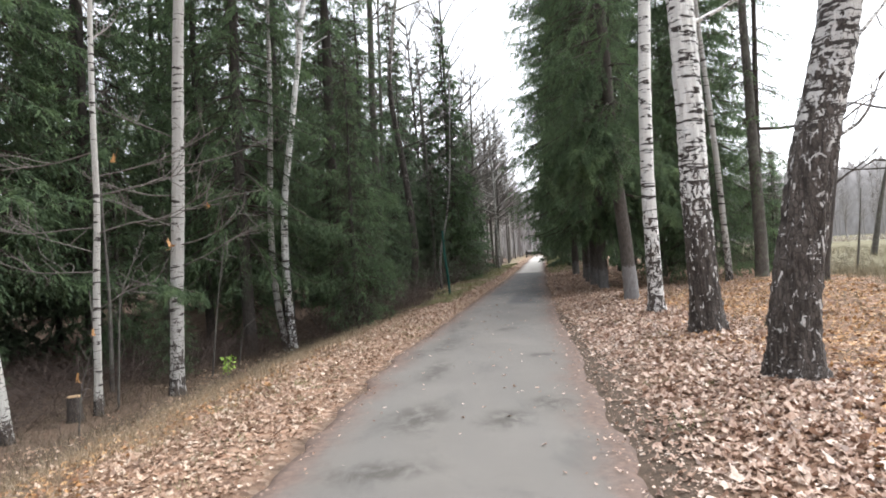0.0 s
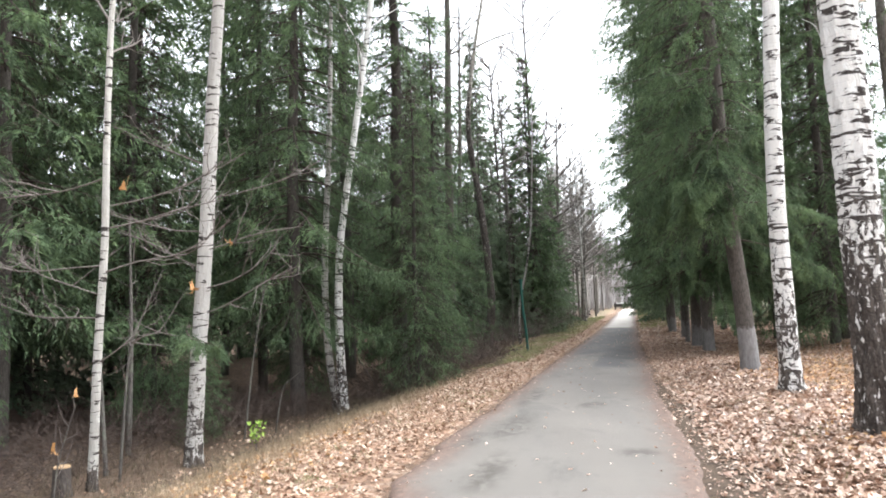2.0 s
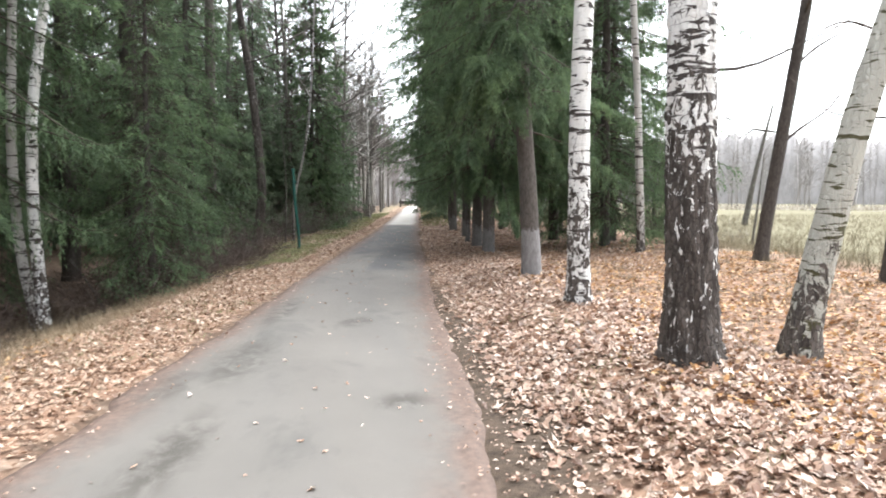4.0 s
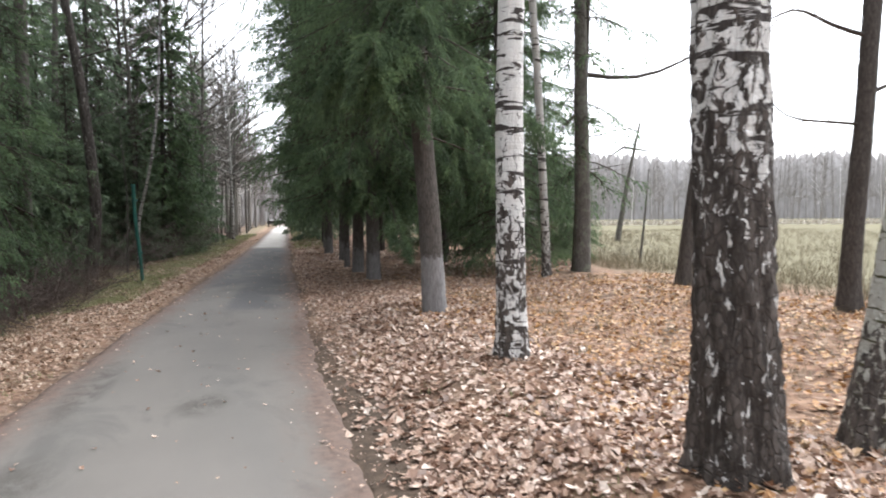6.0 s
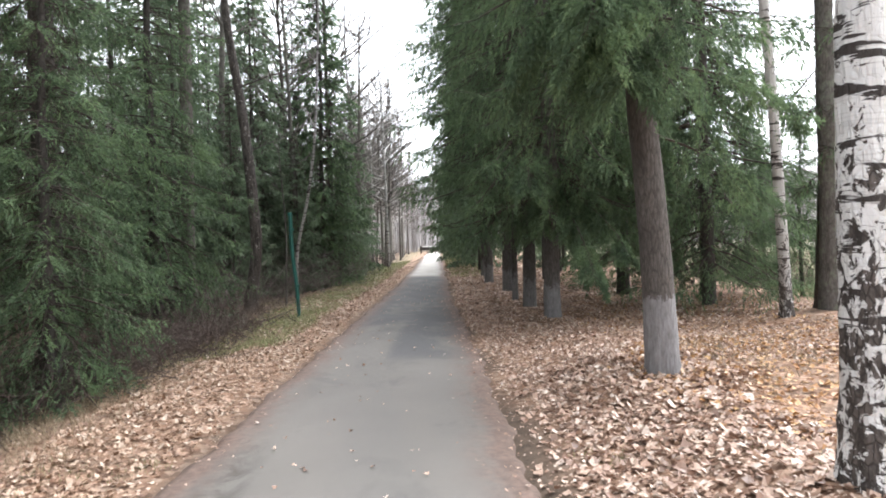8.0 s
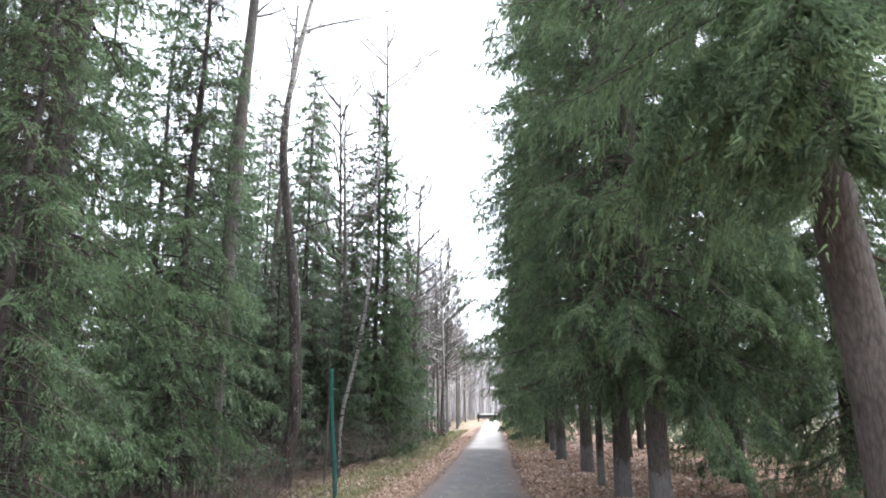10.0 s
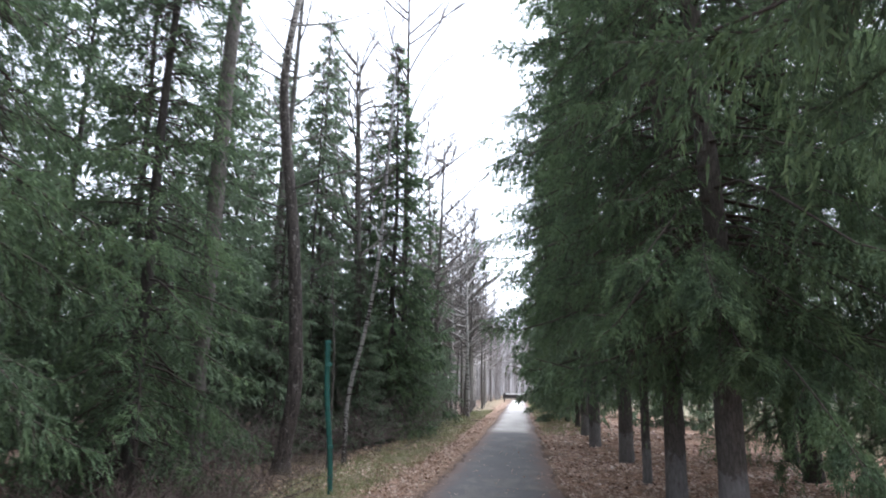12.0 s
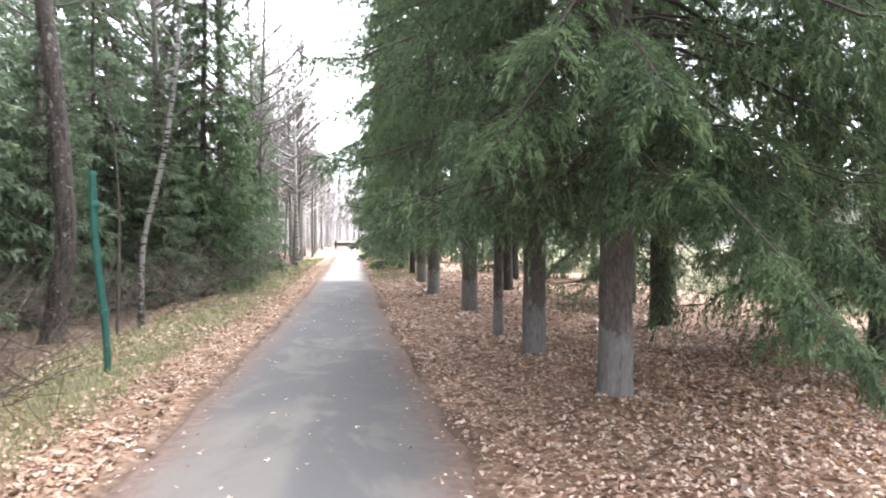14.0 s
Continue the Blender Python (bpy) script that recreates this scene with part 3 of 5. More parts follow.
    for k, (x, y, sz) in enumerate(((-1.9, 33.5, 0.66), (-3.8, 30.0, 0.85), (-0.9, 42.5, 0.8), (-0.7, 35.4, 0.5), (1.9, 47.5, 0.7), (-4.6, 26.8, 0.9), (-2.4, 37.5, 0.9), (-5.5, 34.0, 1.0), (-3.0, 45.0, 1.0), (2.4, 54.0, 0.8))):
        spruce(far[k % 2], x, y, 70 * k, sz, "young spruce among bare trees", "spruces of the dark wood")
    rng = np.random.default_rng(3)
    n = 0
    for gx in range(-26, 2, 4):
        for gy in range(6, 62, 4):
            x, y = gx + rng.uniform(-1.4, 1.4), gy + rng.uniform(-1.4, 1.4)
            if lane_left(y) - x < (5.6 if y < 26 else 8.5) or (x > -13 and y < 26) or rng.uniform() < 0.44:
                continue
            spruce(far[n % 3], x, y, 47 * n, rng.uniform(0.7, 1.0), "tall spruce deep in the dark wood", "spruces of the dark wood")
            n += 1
    for k, (x, y) in enumerate(((13.5, 36), (12.5, 41), (15, 45), (13.5, 51), (17, 57))):
        spruce(far[k % 3], x, y, 31 * k, 0.9, "spruce behind the lane row", "spruces behind the row")


big_spruces()


def hanging_bough(tree_ob, pts, width, seed, n=5200):
    """A low bough with needle sprays hanging from it, grown on a standing spruce."""
    rng = np.random.default_rng(seed)
    P = np.array(pts, float)
    t = np.linspace(0, 1, 12)
    Q = np.stack([np.interp(t, np.linspace(0, 1, len(P)), P[:, k]) for k in range(3)], -1)
    Q[1:-1] = (Q[:-2] + Q[1:-1] + Q[2:]) / 3
    paths, sprays = [Q], []
    for q in np.linspace(0.3, 1.0, 26):
        x = q * 11
        i = min(int(x), 10)
        b = Q[i] + (Q[i + 1] - Q[i]) * (x - i)
        way = unit(Q[i + 1] - Q[i])
        side = unit(np.cross(way, (0.2, 0.3, 1.0))) * rng.choice((-1.0, 1.0))
        L = width * rng.uniform(0.5, 1.1) * (1.25 - 0.75 * q)
        s = np.linspace(0, 1, 12)[:, None]
        sprays.append(b + side * L * s * 0.8 + way * L * s * 0.6 + np.array([0, 0, -1.0]) * L * s ** 1.6 * rng.uniform(0.5, 1.2))
    V, F = tubes(np.array(paths + sprays), np.concatenate([np.linspace(0.018, 0.004, 12)[None], np.linspace(0.005, 0.002, 12)[None].repeat(len(sprays), 0)]), 3)
    inv = tree_ob.matrix_world.inverted()
    limb = child("bough", mesh_of("bough", V, [F], LIMB), tree_ob)
    limb.matrix_parent_inverse = inv
    S = np.array(sprays + [Q])
    k, x = rng.integers(0, len(S), n), rng.uniform(1.5, 11, n)
    i = np.minimum(x.astype(int), 10)
    fr = (x - i)[:, None]
    base = S[k, i] * (1 - fr) + S[k, i + 1] * fr
    axis = unit(S[k, i + 1] - S[k, i])
    shoot = base + unit(rng.normal(0, 1, (n, 3)) + axis * 0.6 + np.array([0, 0, -0.6])) * rng.uniform(0, 0.09, n)[:, None]
    way = unit(axis * 0.7 + rng.normal(0, 0.55, (n, 3)) + np.array([0, 0, -0.35]))
    acr = unit(np.cross(way, rng.normal(0, 1, (n, 3))))
    V, F = blades(shoot, way, acr, 0.065 * rng.uniform(0.6, 1.4, n), 0.015 * rng.uniform(0.7, 1.3, n))
    c = child("needles", mesh_of("needles", V, [F], NEEDLES, smooth=False), limb)
    tagged(c, kind="stuff")


host = THIRD_SPRUCE[0]
hanging_bough(DITCH_SPRUCES[0], ((-5.7, 13.4, 1.2), (-5.2, 12.1, 1.4), (-4.65, 11.1, 1.2), (-4.05, 10.8, 1.1)), 0.45, 70, 2600)
hanging_bough(host, ((5.05, 20.55, 2.45), (4.95, 19.4, 2.0), (4.9, 18.6, 1.45), (4.8, 18.0, 0.98)), 0.45, 1)
hanging_bough(host, ((5.1, 20.55, 2.6), (5.4, 19.6, 2.1), (5.5, 18.9, 1.7), (5.5, 18.3, 1.25)), 0.45, 2)
hanging_bough(host, ((5.15, 20.75, 2.3), (5.7, 21.1, 1.9), (6.0, 21.4, 1.2), (6.17, 21.58, 0.6)), 0.34, 3, 1500)
for k, (x, y, z, top) in enumerate(((5.9, 18.2, 2.5, 3.9), (6.5, 18.9, 3.1, 4.4), (5.6, 17.9, 3.4, 4.7), (6.9, 19.5, 2.3, 3.6), (7.1, 19.9, 3.5, 4.8), (6.2, 18.3, 4.2, 5.4), (5.2, 17.8, 4.4, 5.6), (6.9, 19.2, 4.8, 6.0))):
    hanging_bough(host, ((5.1, 20.6, top), (5.1 + 0.5 * (x - 5.1), 20.6 + 0.5 * (y - 20.6), top - 0.2), (5.1 + 0.8 * (x - 5.1), 20.6 + 0.8 * (y - 20.6), 0.5 * (z + top) - 0.1), (x, y, z)), 0.75, 10 + k)
for k, (x, y, z, top) in enumerate(((3.0, 13.6, 3.15, 4.3), (3.55, 14.2, 2.95, 3.9), (2.7, 14.6, 3.2, 4.2), (3.45, 14.0, 3.7, 4.7), (3.0, 13.9, 4.6, 5.7), (3.2, 14.3, 3.3, 4.3))):
    hanging_bough(FIRST_SPRUCE[0], ((4.12, 15.0, top), (4.12 + 0.5 * (x - 4.12), 15.0 + 0.5 * (y - 15.0), top - 0.15), (4.12 + 0.8 * (x - 4.12), 15.0 + 0.8 * (y - 15.0), 0.4 * z + 0.6 * top - 0.2), (x, y, z)), 0.7, 40 + k, 7000)
for k, pts in enumerate((((4.2, 15.05, 3.3), (4.9, 15.2, 3.3), (5.6, 15.3, 3.15), (6.3, 15.4, 2.8)), ((4.25, 15.05, 2.6), (4.8, 15.3, 2.5), (5.4, 15.5, 2.3), (5.9, 15.6, 2.0)), ((4.2, 15.1, 3.8), (4.8, 15.8, 3.7), (5.4, 16.3, 3.3), (5.9, 16.6, 2.7)))):
    hanging_bough(FIRST_SPRUCE[0], pts, 0.5, 60 + k, 2600)
hanging_bough(host, ((5.0, 20.5, 2.9), (4.75, 20.0, 2.6), (4.55, 19.7, 2.15), (4.45, 19.5, 1.75)), 0.4, 5, 3600)
hanging_bough(host, ((5.1, 20.5, 3.0), (5.0, 19.9, 2.7), (4.95, 19.5, 2.2), (5.0, 19.3, 1.65)), 0.4, 6, 3600)
hanging_bough(host, ((4.95, 20.5, 3.3), (4.4, 19.6, 3.1), (4.1, 18.9, 2.75), (3.95, 18.4, 2.35)), 0.55, 4)


# ---- birches and other bare trees ----
def curve(p0, way, length, rng, n=6, wobble=0.08, rise=0.0):
    """A crooked path from p0."""
    s = np.linspace(0, 1, n)[:, None]
    side = rng.normal(0, 1, 3)
    side2 = rng.normal(0, 1, 3)
    return np.asarray(p0) + np.asarray(way) * length * s + length * wobble * (side * np.sin(s * 3.1) * 0.6 + side2 * np.sin(s * 6.3 + 1) * s * 0.5) + np.array([0, 0, 1.0]) * rise * length * s ** 2


def twigs_from(paths, rng, per, length, r, rise=0.25, spread=0.9, lo=0.25):
    """Side shoots along paths: returns the list of new paths and radii."""
    out = []
    for P in paths:
        L = np.linalg.norm(P[-1] - P[0])
        for _ in range(max(1, int(per * L))):
            q = rng.uniform(lo, 1.0)
            x = q * (len(P) - 1)
            i = min(int(x), len(P) - 2)
            b = P[i] + (P[i + 1] - P[i]) * (x - i)
            t = unit(P[i + 1] - P[i])
            w = unit(t * 0.8 + rng.normal(0, spread * 0.6, 3) + np.array([0, 0, rise]))
            out.append(curve(b, w, length * rng.uniform(0.45, 1.2) * (1.15 - 0.6 * q), rng, 5, 0.1, rise * 0.4))
    return out


def tube_mesh(name, paths, r_base, r_tip, material, sides=3):
    n = len(paths[0])
    P = np.array(paths)
    r = np.linspace(r_base, r_tip, n)[None].repeat(len(P), 0)
    V, F = tubes(P, r, sides)
    return mesh_of(name, V, [F], material)


def tree(name, x, y, H, r0, r1, material, label, line=(), lean=(0, 0), seed=0, bend=0.06, sides=24, rows=110, rough=0.04, flare=0.35, group="", limbs=(), auto=0, crown_from=0.5, limb_len=1.6, twig_per=3.0, twig_len=0.8, fine=1.6, limb_material=None, up=0.45, twig_r=0.009):
    """A trunk with limbs given one by one as (height, way, length, radius) or grown by chance, and its twigs."""
    rng = np.random.default_rng(seed)
    ob = thing(name, pose(x, y, ground_z(x, y) - 0.03), label, "tree", group)
    me, at = trunk_mesh("trunk", rng, H, r0, r1, material, lean, bend, sides, rows, flare, rough, line=line)
    child("trunk", me, ob)
    todo = list(limbs)
    for k in range(auto):
        h = H * rng.uniform(crown_from, 0.97)
        a = rng.uniform(0, 6.28)
        todo.append((h, (math.cos(a), math.sin(a), up + rng.uniform(-0.2, 0.4)), limb_len * rng.uniform(0.6, 1.25) * (1.25 - 0.7 * h / H), 0.0))
    paths = []
    lm = limb_material or material
    for h, way, length, rad in todo:
        cx, cy, cr = at(h)
        w = unit(np.array(way, float))
        P = curve((cx, cy, h), w, length, rng, 8, 0.07, 0.12)
        paths.append(P)
        V, F = tubes(P[None], np.linspace(rad or max(0.35 * cr, 2.2 * twig_r), 0.7 * twig_r, 8)[None], 5)
        child("limb", mesh_of("limb", V, [F], lm), ob)
    if paths and twig_per:
        second = twigs_from(paths, rng, twig_per, twig_len, 0.006)
        all_twigs = [second]
        if fine:
            all_twigs.append(twigs_from(second, rng, fine * 2, twig_len * 0.5, 0.003))
        V, F, off = [], [], 0
        for lev, rr in zip(all_twigs, (twig_r, 0.6 * twig_r)):
            if not lev:
                continue
            v, f = tubes(np.array(lev), np.linspace(rr, rr * 0.4, 5)[None].repeat(len(lev), 0), 3)
            V.append(v)
            F.append(f + off)
            off += len(v)
        tagged(child("twigwork", mesh_of("twigwork", np.concatenate(V), [np.concatenate(F)], TWIG), ob), kind="stuff")
    return ob


def lane_birches():
    tree("birch_tree", 3.87, 11.9, 16, 0.135, 0.06, BIRCH_WHITE, "slender white birch with black bark marks", ((0, 0), (0.9, -0.01), (2.3, -0.02), (3.9, 0.02), (5.8, 0.1), (16, 0.5)), seed=1, auto=14, crown_from=0.55)
    tree("birch_tree", 3.65, 9.03, 17, 0.205, 0.07, BIRCH_OLD, "old birch with thick black bark at its foot", ((0, 0), (0.8, -0.04), (2.2, -0.05), (3.4, -0.04), (5, -0.08), (17, -0.3)), seed=2, rough=0.06, sides=44, rows=220,
         limbs=((4.3, (0.9, 0.1, 0.35), 2.2, 0.04),), auto=12, crown_from=0.55)
    tree("birch_tree", 3.18, 5.93, 15, 0.2, 0.09, BIRCH_DARK, "leaning birch with dark scaly bark", ((0, 0), (0.6, 0.03), (1.5, 0.19), (2.3, 0.37), (3.2, 0.64), (3.5, 0.7), (15, 2.4)), seed=3, rough=0.06, sides=44, rows=220,
         limbs=((2.1, (0.8, 0.5, 0.4), 1.6, 0.03), (2.9, (0.8, 0.4, 0.6), 2.0, 0.03)), auto=10)
    tree("birch_tree", 4.58, 8.98, 11, 0.125, 0.05, BIRCH_MOSSY, "leaning birch with moss on its foot", ((0, 0), (0.5, 0.12), (1.05, 0.25), (1.85, 0.46), (11, 3.6)), seed=13, auto=6)
    tree("birch_tree", -4.83, 11.63, 15, 0.12, 0.05, BIRCH_GREY, "pale grey birch at the edge of the ditch", ((0, 0), (2.0, 0.07), (4.0, 0.2), (5.5, 0.3), (7.0, 0.42), (15, 1.2)), seed=4, auto=12,
         limbs=((2.7, (0.9, -0.2, 0.25), 1.3, 0.012), (3.3, (0.9, 0.1, 0.1), 1.5, 0.012), (3.6, (-0.9, -0.3, 0.1), 1.4, 0.012), (1.9, (-0.7, -0.5, 0.2), 0.9, 0.01), (2.3, (0.95, -0.1, 0.3), 1.7, 0.009), (3.0, (-0.9, 0.1, 0.3), 1.6, 0.009), (4.1, (0.9, 0.2, 0.2), 1.8, 0.01), (4.6, (-0.9, 0.1, 0.3), 1.7, 0.01)), limb_material=TWIG, twig_per=4)
    tree("birch_tree", -3.82, 16.24, 14, 0.1, 0.04, BIRCH_WHITE, "thin white birch that bends over the ditch", ((0, 0), (2.0, -0.1), (3.6, -0.06), (5.6, 0.24), (8.4, 0.68), (14, 1.5)), seed=5, auto=12)
    tree("birch_tree", -4.05, 16.5, 12, 0.085, 0.03, BIRCH_GREY, "grey second stem beside the bending birch", ((0, 0), (1.4, -0.22), (3, -0.26), (6, -0.1), (12, 0.1)), seed=15, auto=8)
    tree("birch_tree", -5.55, 10.3, 11, 0.06, 0.025, BIRCH_THIN, "thin young birch among dry twigs", ((0, 0), (2.0, 0.12), (3.3, 0.22), (4.6, 0.22), (6.3, 0.26), (11, 0.5)), seed=6, auto=6,
         limbs=((3.5, (1.0, 0.0, 0.08), 1.6, 0.012), (2.9, (0.9, -0.1, 0.12), 1.9, 0.012), (3.0, (-1.0, -0.1, -0.1), 1.7, 0.012), (2.3, (-1.0, 0.1, 0.0), 1.6, 0.012), (1.7, (0.8, -0.3, 0.2), 1.2, 0.01), (4.2, (-0.9, -0.2, -0.25), 1.7, 0.012), (3.8, (0.9, 0.2, 0.25), 1.9, 0.01), (2.6, (-0.9, 0.2, 0.25), 1.8, 0.01)), twig_per=5, limb_material=TWIG)
    tree("birch_tree", -6.05, 8.85, 12, 0.085, 0.03, BIRCH_THIN, "pale young birch leaning away from the lane", ((0, 0), (1, -0.1), (3, -0.35), (12, -1.4)), seed=26, auto=6)
    # bare stems at the field edge
    tree("bare_tree", 8.77, 15.1, 12, 0.12, 0.05, DARK_BARK, "dark bare trunk at the field edge", ((0, 0), (1.3, 0.17), (2.6, 0.38), (3.9, 0.58), (12, 1.8)), seed=8, auto=12, crown_from=0.35, limb_len=2.4, limbs=((2.2, (0.8, 0, 0.5), 1.6, 0.03), (3.6, (0.9, 0.1, 0.4), 1.9, 0.03)))
    tree("bare_tree", 8.5, 12.0, 12, 0.125, 0.05, DARK_BARK, "dark bare leaning trunk at the field edge", ((0, 0), (1.2, 0.06), (2.2, 0.17), (3.9, 0.3), (12, 1.0)), seed=9, auto=10, crown_from=0.4, limb_len=2.4,
         limbs=((3.3, (-1.0, 0, -0.06), 1.6, 0.03), (2.25, (-1.0, 0, -0.02), 1.6, 0.02), (2.6, (1, 0.1, 0.3), 1.6, 0.03)))
    tree("bare_tree", 8.95, 18.5, 12, 0.1, 0.04, DARK_BARK, "dark bare stem beside the field spruce", ((0, 0), (12, 0.4)), seed=18, limbs=((4.2, (1.0, -0.1, 0.22), 4.2, 0.055), (2.9, (1.0, -0.3, 0.05), 1.2, 0.015), (2.2, (1.0, -0.4, 0.0), 0.9, 0.012)), auto=6)
    tree("birch_tree", 7.78, 17.8, 13, 0.09, 0.04, BIRCH_GREY, "slim grey-white birch before the field-edge spruces", ((0, 0), (3, -0.15), (13, -0.8)), seed=14, auto=8)
    # beside the verge further on
    tree("bare_tree", -1.36, 27.5, 15, 0.17, 0.045, DARK_BIRCH_FAR, "dark curved bare tree beside the verge", ((0, 0), (1.8, 0.24), (3.5, 0.13), (5.9, -0.1), (7.7, -0.35), (9.0, -0.45), (10.4, -0.3), (12.2, -0.02), (15, 0.5)), seed=10, auto=5, crown_from=0.75, twig_per=1.0, twig_len=0.6, fine=0.8,
         limbs=((12.0, (0.95, 0, 0.25), 3.2, 0.045), (10.3, (0.95, 0.1, 0.22), 2.7, 0.03), (6.2, (0.95, -0.1, 0.1), 2.1, 0.03), (11.5, (-0.4, 0.2, 0.9), 2.6, 0.04)))
    tree("birch_tree", -2.41, 25.06, 17, 0.17, 0.07, ASPEN, "tall grey aspen trunk above the brush", ((0, 0), (2, -0.02), (4, 0.06), (8, 0.1), (17, 0.3)), seed=12, auto=10, crown_from=0.6)
    tree("birch_tree", -0.15, 28.5, 10, 0.052, 0.02, BIRCH_DIM, "thin crooked birch behind the green post", ((0, 0), (1.5, 0.02), (3.0, 0.38), (4.6, 0.62), (6, 0.72), (10, 0.9)), seed=16, auto=8)
    tree("bare_tree", 0.75, 41.0, 21, 0.13, 0.04, DARK_BARK, "tall bare tree with many upright branches", ((0, 0), (6.5, 0.03), (22, -0.1)), seed=17, auto=40, crown_from=0.22, limb_len=5.2, twig_per=2.6, twig_len=1.3, fine=1.0, up=0.8, twig_r=0.02)
    tree("bare_tree", -0.9, 39.0, 16, 0.1, 0.03, DARK_BARK, "bare tree with fine branches above young spruces", ((0, 0), (19, -0.6)), seed=19, auto=34, crown_from=0.25, limb_len=4.0, twig_per=2.6, twig_len=1.2, fine=1.0, up=0.7, twig_r=0.02)
    tree("bare_tree", 2.2, 45.5, 14, 0.12, 0.04, GREY_BARK, "slim bare tree near the verge", ((0, 0), (14, 0.4)), seed=20, auto=26, crown_from=0.25, limb_len=2.6, twig_per=2.6, fine=1.0, twig_len=1.1, twig_r=0.02)
    tree("bare_tree", -2.9, 32.2, 16, 0.13, 0.04, GREY_BARK, "slim grey bare tree in the wood edge", ((0, 0), (16, 0.5)), seed=22, auto=26, crown_from=0.25, limb_len=2.4, twig_per=2.6, twig_len=1.1, fine=1.0, twig_r=0.016)
    tree("bare_tree", -0.4, 34.4, 13, 0.1, 0.03, GREY_BARK, "thin grey bare tree near the fir", ((0, 0), (13, -0.4)), seed=23, auto=22, crown_from=0.25, limb_len=2.0, twig_per=2.6, twig_len=1.0, fine=1.0, twig_r=0.016)
    rng = np.random.default_rng(8)
    protos = [tree("birch_tree", 4.2 + 0.1 * k, 50 + 4 * k, 12 + k, 0.1, 0.03, (BIRCH_GREY if k == 0 else GREY_BARK), "slim grey bare tree along the far lane", ((0, 0), (15, rng.uniform(-0.6, 0.6))), seed=50 + k, auto=22, crown_from=0.3, limb_len=2.6, twig_per=2.4, twig_len=1.3, fine=0.7, sides=8, rows=24, twig_r=0.022, group="far bare trees") for k in range(3)]
    for k in range(44):
        y = 44 + 56 * rng.uniform(0, 1)
        d = rng.uniform(1.8, 8.0)
        x = lane_left(y) - d
        copy_thing(protos[k % 3], pose(x, y, ground_z(x, y), 0, 0, rng.uniform(0, 360)))
    for k in range(14):
        y = 62 + 4.5 * k
        x = lane_right(y) + rng.uniform(1.8, 9.0)
        copy_thing(protos[k % 3], pose(x, y, ground_z(x, y), 0, 0, rng.uniform(0, 360)))


BIRCH_GREY = birch_bark("grey_birch_bark", 1.8, 2.4, 0.5, (0.46, 0.44, 0.41), most=0.72)
DARK_BIRCH_FAR = birch_bark("dark_flecked_bark", 12.0, 4.0, 0.5, (0.4, 0.37, 0.33), (0.06, 0.05, 0.045), most=0.95)
BIRCH_DIM = birch_bark("dim_birch_bark", 1.8, 2.4, 0.47, (0.34, 0.325, 0.3), most=0.72)
ASPEN = bark("aspen_bark", (0.065, 0.057, 0.051), (0.155, 0.138, 0.124), (16, 16, 5), lichen=0.3)
lane_birches()


# ---- thickets, saplings and sticks ----
def thicket_mesh(seed, n, w, h, r=0.006, material=None):
    rng = np.random.default_rng(seed)
    paths = []
    for _ in range(n):
        b = np.array([rng.normal(0, w * 0.4), rng.normal(0, w * 0.4), rng.uniform(-0.05, 0.35 * h)])
        a = rng.uniform(0, 6.28)
        way = unit(np.array([math.cos(a), math.sin(a), rng.uniform(-0.15, 0.9)]))
        paths.append(curve(b, way, rng.uniform(0.35, 1.0) * h, rng, 5, 0.12, 0.1))
    more = twigs_from(paths, rng, 2.7, 0.3 * h, 0.004, 0.1)
    V1, F1 = tubes(np.array(paths), np.linspace(r, r * 0.4, 5)[None].repeat(len(paths), 0), 3)
    V2, F2 = tubes(np.array(more), np.linspace(r * 0.6, r * 0.3, 5)[None].repeat(len(more), 0), 3)
    return mesh_of("thicket", np.concatenate([V1, V2]), [np.concatenate([F1, F2 + len(V1)])], material or TWIG_BROWN)


